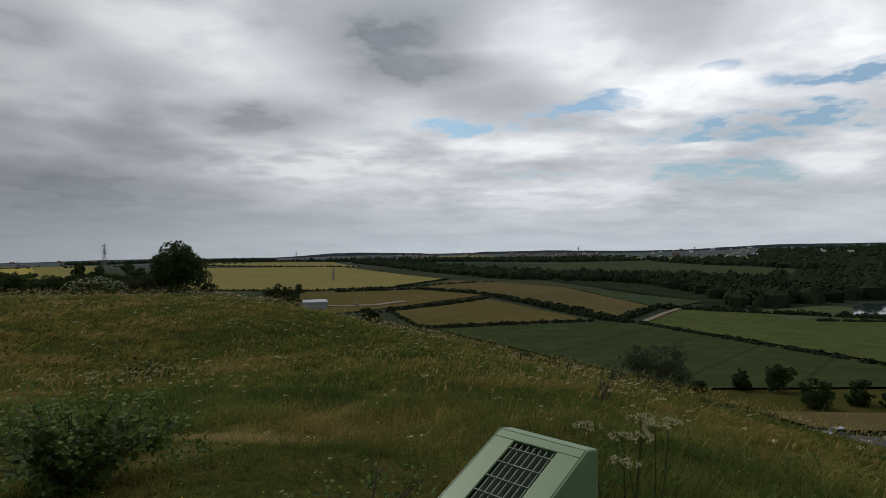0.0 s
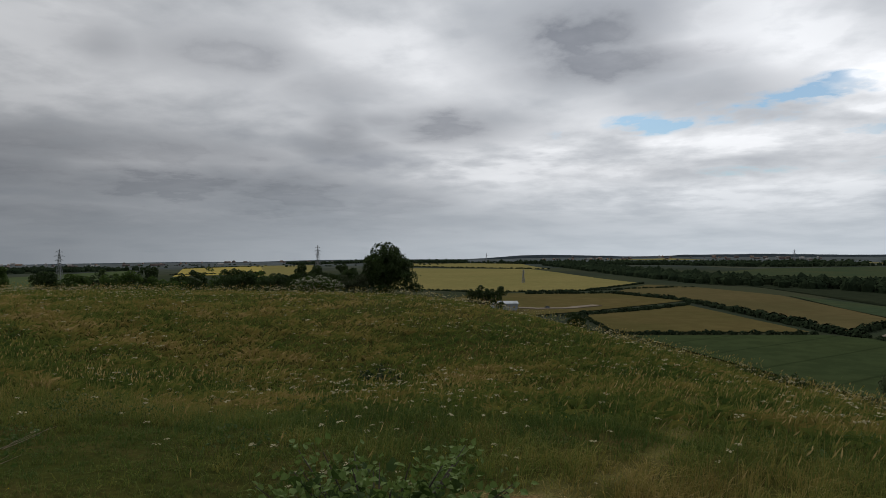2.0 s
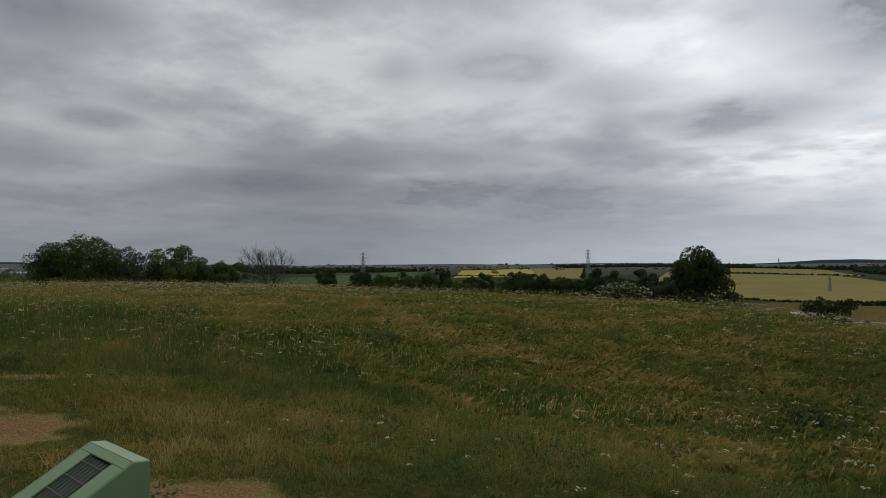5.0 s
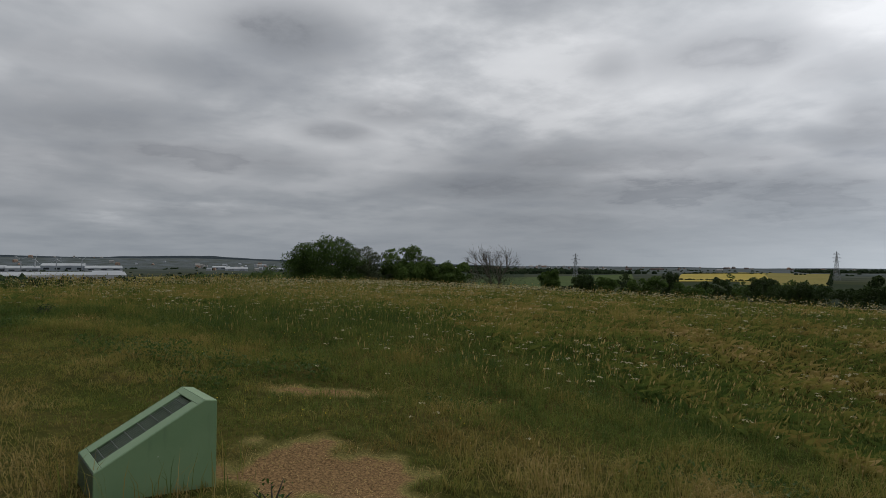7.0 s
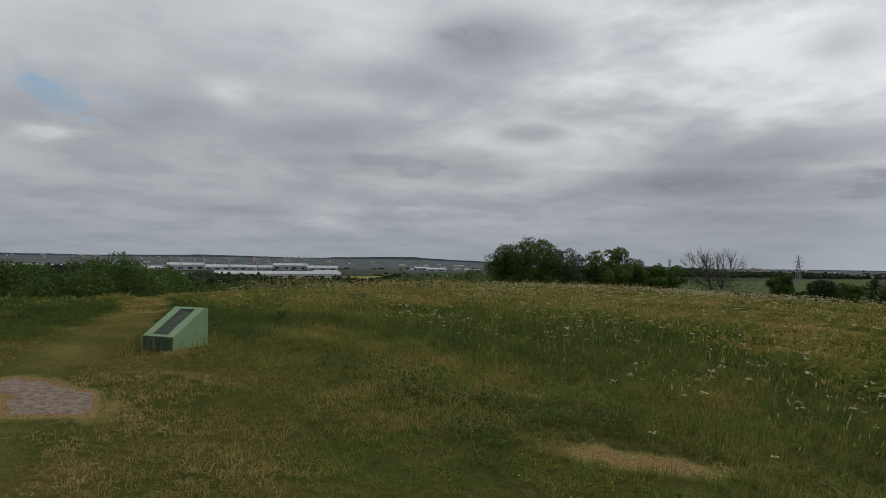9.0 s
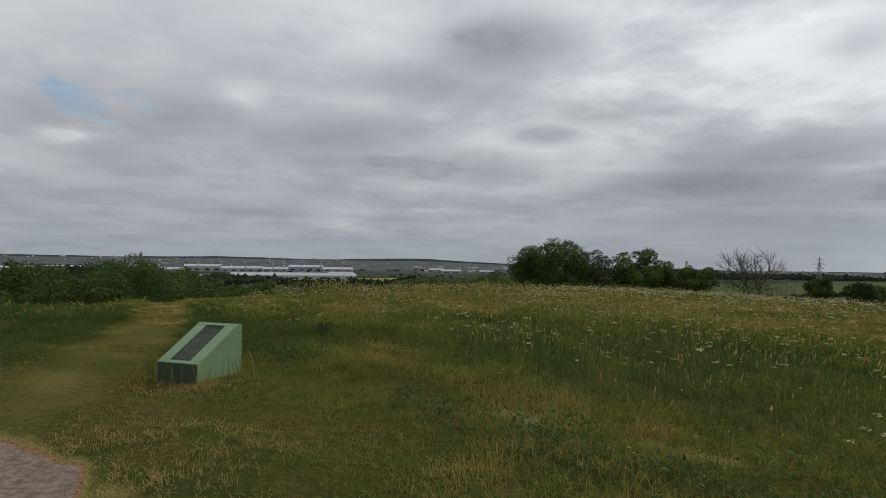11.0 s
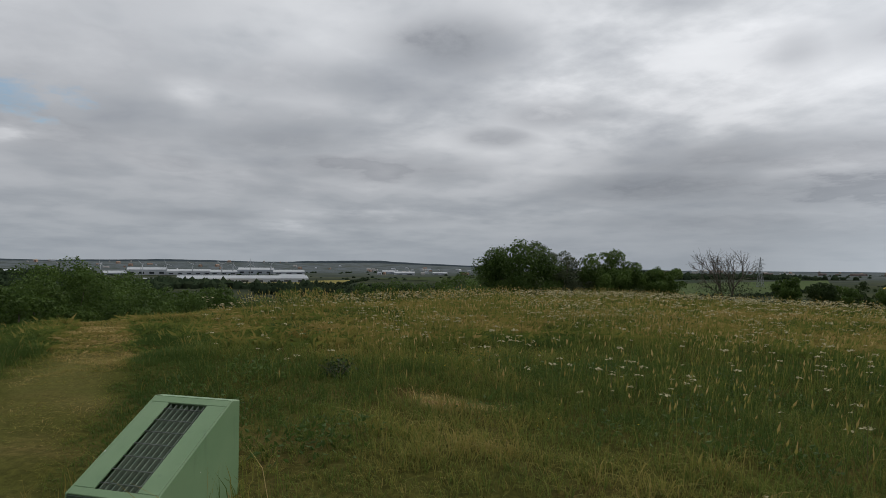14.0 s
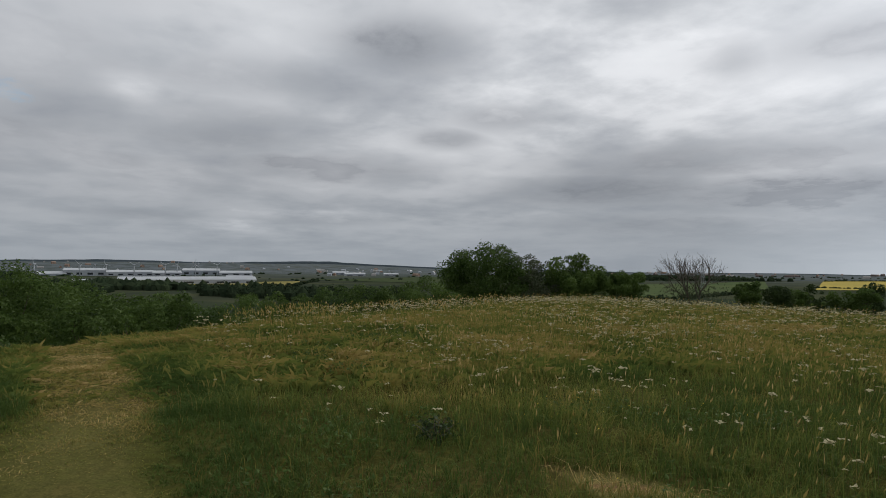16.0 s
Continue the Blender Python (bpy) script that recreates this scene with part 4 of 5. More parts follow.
FAR_FIELDS = [
    ("field", [(172, 332), (232, 357), (260, 300), (171, 289)], MEADOW_PALE, "pale meadow near the pond"),
    ("field", [(68, 128), (150, 124), (150, 108), (72, 114)], HAY, "strip of dry grass beside the road"),
    ("field", [(-999, 735), (-1083, 1020), (-1200, 1400), (-670, 790), (-544, 512), (-560, 400)], MEADOW_PALE, "pale green field beyond the ridge"),
    ("field", [(-710, 930), (-1155, 1558), (-1204, 2038), (-618, 1074)], WHEAT_BRIGHT, "bright yellow ripe field"),
    ("field", [(-995, -22), (-1213, 175), (-1311, 281), (-944, 169), (-812, 64)], WHEAT, "pale field in the valley"),
    ("field", [(-1075, -60), (-1108, 58), (-912, 64), (-994, -50)], WHEAT_BRIGHT, "yellow field in the valley"),
    ("field", [(-1500, 300), (-1700, 700), (-1300, 800), (-1000, 420)], CROP_FAR, "dull green field in the valley"),
    ("field", [(-1700, -500), (-2100, -300), (-1800, -100), (-1500, -250)], CROP_FAR, "dull green field in the valley"),
    ("field", [(700, 2300), (1200, 2200), (1100, 1700), (800, 1800)], WHEAT, "pale field on the far slope"),
    ("field", [(1500, 2600), (1900, 2300), (1600, 2000), (1350, 2250)], CROP_FAR, "dull field on the far slope"),
    ("field", [(-100, 3300), (300, 3500), (420, 3000), (0, 2900)], WHEAT, "pale field near the skyline"),
    ("pond", [(243, 350), (262, 366), (330, 350), (320, 290), (214, 308)], WATER, "still grey pond"),
]
for i, (name, outline, mat, label) in enumerate(FIELDS + FAR_FIELDS):
    draped(name, outline, mat, 0.35 + 0.02 * i, label, "pond" if name == "pond" else "field")


def ribbon(name, line, width, mat, lift, label, category):
    o = np.array(line, float)
    pts = []
    for a, b in zip(o[:-1], o[1:]):
        k = max(2, int(np.linalg.norm(b - a) / 4))
        pts += [a + (b - a) * i / k for i in range(k)]
    pts = np.array(pts + [o[-1]])
    d = np.gradient(pts, axis=0)
    d /= np.linalg.norm(d, axis=1)[:, None]
    side = np.c_[-d[:, 1], d[:, 0]] * width / 2
    l, r = pts + side, pts - side
    z = np.maximum(ground(l[:, 0], l[:, 1]), ground(r[:, 0], r[:, 1])) + lift
    v = np.stack([np.c_[r, z], np.c_[l, z], np.c_[r, z - 1.0], np.c_[l, z - 1.0]], 1).reshape(-1, 3)
    f = []
    for i in range(len(pts) - 1):
        a, b = 4 * i, 4 * i + 4
        f += [[a, b, b + 1, a + 1], [a + 2, b + 2, b, a], [a + 1, b + 1, b + 3, a + 3]]
    return tagged(linked(name, mesh_from(name, v, f, mat)), label, category, kind="structure")


ROAD = [(40, 130), (56, 113), (70.6, 107.5), (80, 106.2), (110, 100), (150, 85)]
ribbon("road", ROAD, 6.5, ASPHALT, 0.25, "grey asphalt lane at the foot of the hill", "road")
ribbon("track", [(-66, 395), (-42, 388), (-25, 395), (-8, 420)], 7, SANDY, 0.95, "sandy farm track by the shed", "track")
ribbon("track", [(103, 289), (125, 322), (143, 347)], 3, SANDY, 1.0, "pale track along the edge of a field", "track")
ribbon("track", [(-30, 58), (-24, 74), (-22, 100), (-30, 140)], 3.0, SANDY, 0.12, "sandy track below the brow of the hill", "track")


# ---- hedges and woods ----
def lumpy(centres, radii, squash, rnd, per=46, leaf=0.36):
    """Rounded bushy clumps with a bumpy skin of leaves, as one mesh of triangles."""
    n = len(centres)
    d = rnd.normal(size=(n, per, 3))
    d /= np.linalg.norm(d, axis=2)[:, :, None]
    d[:, :, 2] = np.abs(d[:, :, 2]) * squash + 0.05
    p = centres[:, None, :] + d * radii[:, None, None] * rnd.uniform(0.75, 1.1, (n, per, 1))
    size = np.repeat(radii * leaf, per)
    pts = p.reshape(-1, 3)
    a = rnd.normal(size=pts.shape)
    a /= np.linalg.norm(a, axis=1)[:, None]
    b = np.cross(a, d.reshape(-1, 3) + 0.22 * rnd.normal(size=pts.shape))
    b /= np.linalg.norm(b, axis=1)[:, None]
    a = np.cross(b, d.reshape(-1, 3) + 0.22 * rnd.normal(size=pts.shape))
    a /= np.linalg.norm(a, axis=1)[:, None]
    s = size[:, None]
    v = np.stack([pts - a * s, pts - b * s, pts + a * s, pts + b * s], 1).reshape(-1, 3)
    k = np.arange(len(pts))[:, None] * 4
    f = np.concatenate([k + np.array([0, 1, 2]), k + np.array([0, 2, 3])])
    return v, f, np.repeat(np.clip(np.repeat(rnd.normal(0.5, 0.25, n), per) + rnd.normal(0, 0.15, n * per), 0, 1), 4)


DOME = bmesh.new()
bmesh.ops.create_icosphere(DOME, subdivisions=1, radius=1.0)
DOME_V = np.array([q.co[:] for q in DOME.verts])
DOME_F = np.array([[q.index for q in face.verts] for face in DOME.faces if face.calc_center_median().z > -0.25])
DOME.free()


def domes(centres, radii, squash, rnd):
    """Closed, bumpy tree crowns for far woods, as one mesh of triangles."""
    n, k = len(centres), len(DOME_V)
    push = 1 + 0.26 * rnd.normal(size=(n, k, 1)).clip(-1.4, 1.4)
    v = centres[:, None, :] + DOME_V[None] * push * radii[:, None, None] * np.array([1, 1, squash])
    f = (np.arange(n)[:, None, None] * k + DOME_F[None]).reshape(-1, 3)
    return v.reshape(-1, 3), f, np.clip(np.repeat(rnd.normal(0.45, 0.25, n), k) + rnd.normal(0, 0.12, n * k), 0, 1)


def hedge(line, height, spacing, label="dark field hedge", seed=0):
    rnd = np.random.default_rng(seed)
    o = np.array(line, float)
    pts = []
    for a, b in zip(o[:-1], o[1:]):
        k = max(1, int(np.linalg.norm(b - a) / spacing))
        pts += [a + (b - a) * (i + rnd.uniform(-0.3, 0.3)) / k for i in range(k)]
    p = np.array(pts) + rnd.normal(0, spacing * 0.12, (len(pts), 2))
    r = height * rnd.uniform(0.65, 1.2, len(p))
    c = np.c_[p, ground(p[:, 0], p[:, 1]) + 0.1 * r]
    v, f, t = lumpy(c, r, 0.95, rnd, 60, 0.28)
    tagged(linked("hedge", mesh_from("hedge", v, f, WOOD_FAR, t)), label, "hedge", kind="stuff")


HEDGES = [
    ([(-230, 600), (-100, 545), (-20, 588), (38, 768)], 1.6, 3.2), ([(-66, 527), (1, 550), (52, 476)], 2.6, 3.6), ([(-15, 356), (20, 396), (50, 440)], 2.2, 3.2),
    ([(50, 476), (60, 440), (90, 304), (99, 286)], 3.0, 3.6), ([(-12, 283), (8, 279), (45, 290), (84, 298)], 1.5, 2.4), ([(99, 284), (112, 240), (131, 178), (140, 140)], 1.5, 2.4),
    ]
FAR_HEDGES = [
    ([(96, 300), (136, 360), (145, 348), (200, 300), (265, 262)], 2.6, 3.6), ([(-615, 1815), (-170, 1398), (-118, 1365)], 3, 8), ([(-1061, 2196), (-455, 930)], 3, 8),
    ([(182, 285), (240, 270), (300, 250)], 1.6, 2.0), ([(-853, 2530), (-262, 2020)], 6, 14), ([(-810, 1056), (-620, 1076)], 3, 6),
    ([(-1155, 1560), (-1204, 2040)], 3, 8), ([(-620, 1070), (-520, 860), (-450, 760)], 4, 7), ([(60, 118), (72, 113), (100, 110), (140, 106)], 0.9, 1.6), ([(-20, 588), (60, 668), (84, 676)], 1.6, 4),
    ([(1, 285), (-15, 354), (-42, 349)], 1.2, 4), ([(-812, 64), (-944, 169), (-1311, 281)], 4, 9), ([(-560, 400), (-544, 512), (-670, 790)], 4, 8)]
for i, (line, height, spacing) in enumerate(HEDGES + FAR_HEDGES):
    hedge(line, height, spacing, seed=200 + i)


def wood(outline, count, radius, label, seed=0, name="wood"):
    """A far wood: tree crowns strewn over an outline."""
    rnd = np.random.default_rng(seed)
    o = np.array(outline, float)
    lo, hi = o.min(0), o.max(0)
    p = rnd.uniform(lo, hi, (count * 6, 2))
    inside = np.zeros(len(p), bool)
    for a, b in zip(o, np.roll(o, -1, 0)):
        cross = (a[1] > p[:, 1]) != (b[1] > p[:, 1])
        inside ^= cross & (p[:, 0] < (b[0] - a[0]) * (p[:, 1] - a[1]) / (b[1] - a[1] + 1e-9) + a[0])
    p = p[inside][:count]
    r = radius * rnd.uniform(0.6, 1.25, len(p))
    c = np.c_[p, ground(p[:, 0], p[:, 1]) + 0.35 * r]
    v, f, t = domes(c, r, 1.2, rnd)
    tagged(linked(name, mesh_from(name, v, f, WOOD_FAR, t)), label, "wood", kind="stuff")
    near = np.hypot(p[:, 0], p[:, 1]) < 800
    if near.any():
        v, f, t = lumpy(c[near], r[near] * 1.02, 1.2, rnd, 40, 0.17)
        tagged(linked("foliage", mesh_from("foliage", v, f, WOOD_FAR, t)), "outer leaves of the dark wood", "wood", kind="stuff")


WOODS = [
    ([(-190, 1874), (-42, 1254), (51, 952), (107, 751), (162, 702), (216, 620), (210, 470), (174, 350), (234, 362), (270, 400), (300, 560), (320, 640), (190, 860), (120, 1050), (20, 1400), (-120, 1950)], 1500, 5.8),
    ([(300, 560), (272, 400), (330, 372), (520, 500), (700, 800), (560, 760), (420, 680)], 800, 6.4),
    ([(560, 780), (700, 820), (1200, 1500), (1000, 1800), (660, 1800)], 800, 7), ([(-400, 2100), (-100, 1950), (300, 1700), (700, 1850), (600, 2150), (0, 2300)], 800, 7),
    ]
VALLEY_WOODS = [
    ([(-1150, -100), (-850, 40), (-700, 30), (-560, 120), (-620, 250), (-780, 90), (-900, -100)], 500, 6), ([(-560, 120), (-380, 60), (-260, 120), (-300, 260), (-520, 320)], 400, 5),
    ([(-1300, -380), (-900, -240), (-700, -60), (-900, -60), (-1200, -200)], 400, 6), ([(-1250, 900), (-1800, 1200), (-1700, 1700), (-1200, 1500)], 400, 7),
    ([(-1200, 2300), (-600, 2700), (-650, 3000), (-1400, 2600)], 500, 7), ([(1200, 1500), (2300, 2500), (1700, 3100), (1000, 1900)], 1000, 8),
    ([(-2300, -900), (-1500, -500), (-1500, -250), (-2200, -500)], 400, 7), ([(-1900, 900), (-2600, 1500), (-2400, 1900), (-1700, 1300)], 400, 7)]
# dark sheet under the woods: shade between the crowns, put into its colour
WOOD_FLOOR_SHADE = make_crop("wood_floor_shade", (0.022, 0.030, 0.018), (0.032, 0.038, 0.022))
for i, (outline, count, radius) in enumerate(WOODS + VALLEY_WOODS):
    draped("wood_floor_shade", outline, WOOD_FLOOR_SHADE, 0.25, "floor of a far wood with shade put into its dark colour", "wood floor")
    wood(outline, count, radius, "dark far wood of broad-leaved trees", 300 + i)


def belt(az0, az1, r0, r1, count, radius, seed):
    """Scattered trees and copses between two bearings, out towards the skyline."""
    rnd = np.random.default_rng(seed)
    a = np.radians(rnd.uniform(az0, az1, count))
    r = np.sqrt(rnd.uniform(r0 ** 2, r1 ** 2, count))
    keep = lattice(np.degrees(a) * 30, r, 160, 17) > 0.42
    a, r = a[keep], r[keep]
    p = np.c_[-np.sin(a) * r, np.cos(a) * r]
    rad = radius * rnd.uniform(0.5, 1.2, len(p)) * (r / r1) ** 0.3
    v, f, t = domes(np.c_[p, ground(p[:, 0], p[:, 1]) + 0.2 * rad], rad, 0.7, rnd)
    tagged(linked("wood", mesh_from("wood", v, f, WOOD_FAR, t)), "far scattered trees and copses below the skyline", "wood", kind="stuff")


belt(-45, 10, 2000, 3000, 420, 6, 401)
belt(10, 60, 2000, 3000, 380, 5.5, 402)
belt(60, 125, 1300, 2600, 500, 6, 403)


def build_skyline():
    """Low hills and the sea's edge beyond the last fields, with haze put into their blue-grey colour."""
    az = np.radians(np.linspace(-70, 150, 700))
    deg = np.degrees(az)
    r = 4640.0
    x, y = -np.sin(az) * r, np.cos(az) * r
    rise = 7 + 12 * lattice(deg + 200, deg * 0, 9.0, 91) + 3.5 * lattice(deg + 200, deg * 0, 1.3, 92) + 1.5 * lattice(deg + 200, deg * 0, 0.35, 93)
    sea = np.clip((deg - 8) / 5, 0, 1) * np.clip((58 - deg) / 8, 0, 1)
    top = ground(x, y) + rise * (1 - sea) + sea * 3
    v = np.concatenate([np.stack([x, y, np.full(len(x), -90.0)], -1), np.stack([x, y, top], -1), np.stack([x * 1.03, y * 1.03, top - 0.5], -1)])
    n, i = len(x), np.arange(len(x) - 1)
    f = np.concatenate([np.stack([k * n + i, k * n + i + 1, (k + 1) * n + i + 1, (k + 1) * n + i], -1) for k in (0, 1)])
    ob = linked("backdrop", mesh_from("backdrop", v, f, SKYLINE_HAZE))
    tagged(ob, "low hills along the skyline, coloured blue-grey for haze", "backdrop", kind="structure")


# base colour of the far hills with the distance haze mixed in
SKYLINE_HAZE = make_crop("skyline", (0.125, 0.150, 0.165), (0.10, 0.125, 0.14))
build_skyline()

# ---- far buildings ----
# white dulled to blue-grey: haze over far buildings, put into the colour
WHITE_METAL = make_plain("white_metal", (0.36, 0.38, 0.40), (0.28, 0.30, 0.325), 0.02, 0.6)
GREY_METAL = make_plain("grey_metal", (0.30, 0.33, 0.36), (0.24, 0.27, 0.30), 0.05, 0.5)
STEEL = make_plain("galvanised", (0.20, 0.21, 0.22), (0.26, 0.27, 0.28), 0.5, 0.6)
BRICK_FAR = make_plain("brick_wall", (0.22, 0.13, 0.09), (0.30, 0.24, 0.19), 0.05, 0.9)
RENDER_WALL = make_plain("rendered_wall", (0.34, 0.33, 0.31), (0.26, 0.25, 0.24), 0.05, 0.9)
ROOF_FAR = make_plain("roof_tiles", (0.10, 0.075, 0.065), (0.15, 0.12, 0.11), 0.1, 0.9)
ROOF_LIGHT = make_plain("roof_sheet", (0.42, 0.45, 0.48), (0.34, 0.37, 0.40), 0.3, 0.45, metal=0.2)
GLASS_DARK = make_plain("dark_glass", (0.02, 0.025, 0.03), (0.03, 0.035, 0.04), 0.5, 0.15, spec=0.6)


def hall(name, x, y, sx, sy, height, turn, wall, roof, label, category="building", bays=0):
    """A hall: walls, a low ridged roof, and a row of doors or windows along the near side."""
    z = gz(x, y)
    t = thing(name, x, y, z, turn, label, category)
    part("wall", box_bm(sx, sy, height + 3, (0, 0, height / 2 - 1.5)), wall, t)
    rise = min(sy * 0.12, 5)
    pts = [(-sy / 2 - 0.4, height), (0, height + rise), (sy / 2 + 0.4, height), (sy / 2 + 0.4, height + 0.3), (0, height + rise + 0.4), (-sy / 2 - 0.4, height + 0.3)]
    part("roof", prism(pts, -sx / 2 - 0.4, sx / 2 + 0.4), roof, t)
    for i in range(bays):
        bx = -sx / 2 + (i + 0.5) * sx / bays
        part("window", box_bm(sx / bays * 0.5, 0.4, height * 0.35, (bx, -sy / 2 - 0.1, height * 0.45)), GLASS_DARK, t)
    return t


hall("shed", -60.5, 378, 15, 9, 4.2, 20, GREY_METAL, ROOF_LIGHT, "long low farm shed with a pale sheet roof", "shed", 0)
hall("hut", -103, 385, 5, 4, 3.6, 10, RENDER_WALL, ROOF_FAR, "small pale hut by the farm track", "hut", 1)
# bearing, range, length, depth, height
HALLS = [(98.4, 1850, 60, 60, 6), (96.1, 1870, 95, 80, 15), (93.0, 1850, 110, 60, 10), (90.3, 1840, 70, 60, 8), (87.6, 1880, 95, 80, 13), (84.9, 1850, 85, 50, 7), (88.6, 1085, 200, 36, 7), (84.6, 1130, 42, 30, 8.5),
         (96.4, 1100, 30, 24, 5), (107.6, 1750, 170, 50, 8), (103.4, 1800, 55, 30, 6), (74.8, 1900, 60, 30, 6), (76.2, 2050, 40, 30, 7), (71.6, 2000, 45, 25, 5), (62.5, 2300, 50, 30, 8)]
for i, (az, far, long, deep, tall) in enumerate(HALLS):
    hall("factory_hall", -15 - math.sin(radians(az)) * far, 5 + math.cos(radians(az)) * far, long, deep, tall, 90 - (90 - az) + (4, -3, 2)[i % 3], WHITE_METAL if i % 4 else GREY_METAL, WHITE_METAL,
         "long white factory hall in the valley", "factory", max(2, int(long / 22)))


def turbine(x, y, height, turn, seed):
    rnd = random.Random(seed)
    t = thing("wind_turbine", x, y, gz(x, y), turn, "white three-bladed wind turbine at rest beside the factory", "wind turbine", "wind turbines in the valley")
    part("tower", rod(bmesh.new(), (0, 0, -1), (0, 0, height), 1.5, 0.9, 12), WHITE_METAL, t, smooth=True)
    part("nacelle", box_bm(3, 7, 3, (0, 1.2, height + 1.2), 0.5), WHITE_METAL, t)
    hub = part("hub", rod(bmesh.new(), (0, -2.4, height + 1.2), (0, -4.2, height + 1.2), 1.5, 0.5, 10), WHITE_METAL, t)
    a0 = rnd.uniform(0, 2)
    for k in range(3):
        a = a0 + k * 2.0944
        d = Vector((math.cos(a), 0, math.sin(a)))
        c = Vector((0, -3, height + 1.2))
        part("blade", rod(bmesh.new(), c + d * 1.0, c + d * height * 0.55, 0.9, 0.25, 5), WHITE_METAL, t)


for i, az in enumerate([99.5, 96.5, 94.7, 92.7, 90.4, 89.5, 88.1, 86.4]):
    d = 1740 + 45 * (i % 3)
    turbine(-15 - math.sin(radians(az)) * d, 5 + math.cos(radians(az)) * d, 27, 60 + 7 * i, i)


def pylon(x, y, height, turn, label="grey lattice steel power pylon"):
    base = gz(x, y)
    t = thing("power_pylon", x, y, base, turn, label, "pylon", "power pylons")
    w0, w1 = height * 0.09, height * 0.018
    at = lambda sx, sy, u: Vector((sx * (w0 + (w1 - w0) * min(1, u * 1.25)), sy * (w0 + (w1 - w0) * min(1, u * 1.25)), height * u))
    thick = 0.16 + height * 0.003
    for sx in (-1, 1):
        for sy in (-1, 1):
            bm = bmesh.new()
            rod(bm, at(sx, sy, -0.02), at(sx, sy, 0.8), thick, thick, 4)
            rod(bm, at(sx, sy, 0.8), at(sx * 0.3, sy * 0.3, 1.0), thick, thick * 0.6, 4)
            part("leg", bm, STEEL, t)
    for side in range(4):
        bm = bmesh.new()
        for k in range(9):
            u0, u1 = k * 0.095, (k + 1) * 0.095
            ca, cb = [(-1, -1), (1, -1), (1, 1), (-1, 1)][side], [(1, -1), (1, 1), (-1, 1), (-1, -1)][side]
            rod(bm, at(*ca, u0), at(*cb, u1), thick * 0.5, None, 4)
            rod(bm, at(*cb, u0), at(*ca, u1), thick * 0.5, None, 4)
        part("bracing", bm, STEEL, t)
    for u, reach in ((0.64, 0.13), (0.77, 0.17), (0.90, 0.12)):
        bm = bmesh.new()
        for s in (-1, 1):
            tip = Vector((s * height * reach, 0, height * u))
            for q in (-1, 1):
                rod(bm, at(s, q, u), tip, thick * 0.6, None, 4)
                rod(bm, at(s, q, u + 0.05), tip, thick * 0.6, None, 4)
        part("crossarm", bm, STEEL, t)


def top_at(x, y, top, turn):
    pylon(x, y, top - gz(x, y), turn)


top_at(-647, 1353, 20.4, 60)
top_at(-826, 816, 8.9, 20)
top_at(612, 2419, 14, 10)
top_at(1005, 2289, 10, 10)
top_at(-97, 748, -16.8, 30)
top_at(-560, 2980, 1.5, 40)
tower = thing("water_tower", -2040, 1440, gz(-2040, 1440), 0, "slim white tower beyond the ridge trees", "tower")
part("shaft", rod(bmesh.new(), (0, 0, -1), (0, 0, 42), 4.5, 4.0, 12), WHITE_METAL, tower, smooth=True)
part("cap", rod(bmesh.new(), (0, 0, 42), (0, 0, 45), 5.0, 4.6, 12), WHITE_METAL, tower)


def house_mesh(sx, sy, h):
    bm = prism([(-sy / 2, -2), (sy / 2, -2), (sy / 2, h), (0, h + sy * 0.4), (-sy / 2, h)], -sx / 2, sx / 2)
    me = bpy.data.meshes.new("house")
    bm.to_mesh(me)
    bm.free()
    return me


def town(az0, az1, r0, r1, count, mats, seed, scale=1.0):
    """Streets of far houses: each a ridged block."""
    rnd = random.Random(seed)
    shapes = []
    for m in mats:
        for size in ((16, 9, 6), (34, 10, 7), (10, 9, 6), (26, 14, 11)):
            me = house_mesh(*[v * scale for v in size])
            me.materials.append(m)
            shapes.append(me)
    for _ in range(count):
        az, r = radians(rnd.uniform(az0, az1)), rnd.uniform(r0, r1)
        x, y = -math.sin(az) * r, math.cos(az) * r
        ob = new("house", rnd.choice(shapes))
        ob.matrix_basis = pose(x, y, gz(x, y), 0, 0, rnd.uniform(0, 180))
        tagged(ob, "far pale house among trees under the skyline", "house", "houses of the far town")


town(-16, 6, 2900, 4200, 60, [RENDER_WALL, BRICK_FAR, ROOF_FAR], 1, 0.8)
town(-45, -20, 2200, 4200, 60, [RENDER_WALL, WHITE_METAL, ROOF_FAR], 2, 0.9)
town(18, 50, 2600, 4200, 70, [RENDER_WALL, BRICK_FAR, ROOF_FAR], 3, 0.8)
town(52, 78, 1900, 3600, 70, [RENDER_WALL, WHITE_METAL, BRICK_FAR], 4, 0.8)
town(80, 118, 3000, 4300, 60, [RENDER_WALL, WHITE_METAL, BRICK_FAR], 5, 0.8)

# ---- flowers, shrubs and cars ----
STEM = make_leaf("stem", (0.06, 0.075, 0.025), (0.12, 0.10, 0.05), 2.0)
FLOWER = make_leaf("flower_white", (0.30, 0.27, 0.15), (0.48, 0.44, 0.28), 2.0, 0.8, 0.25)


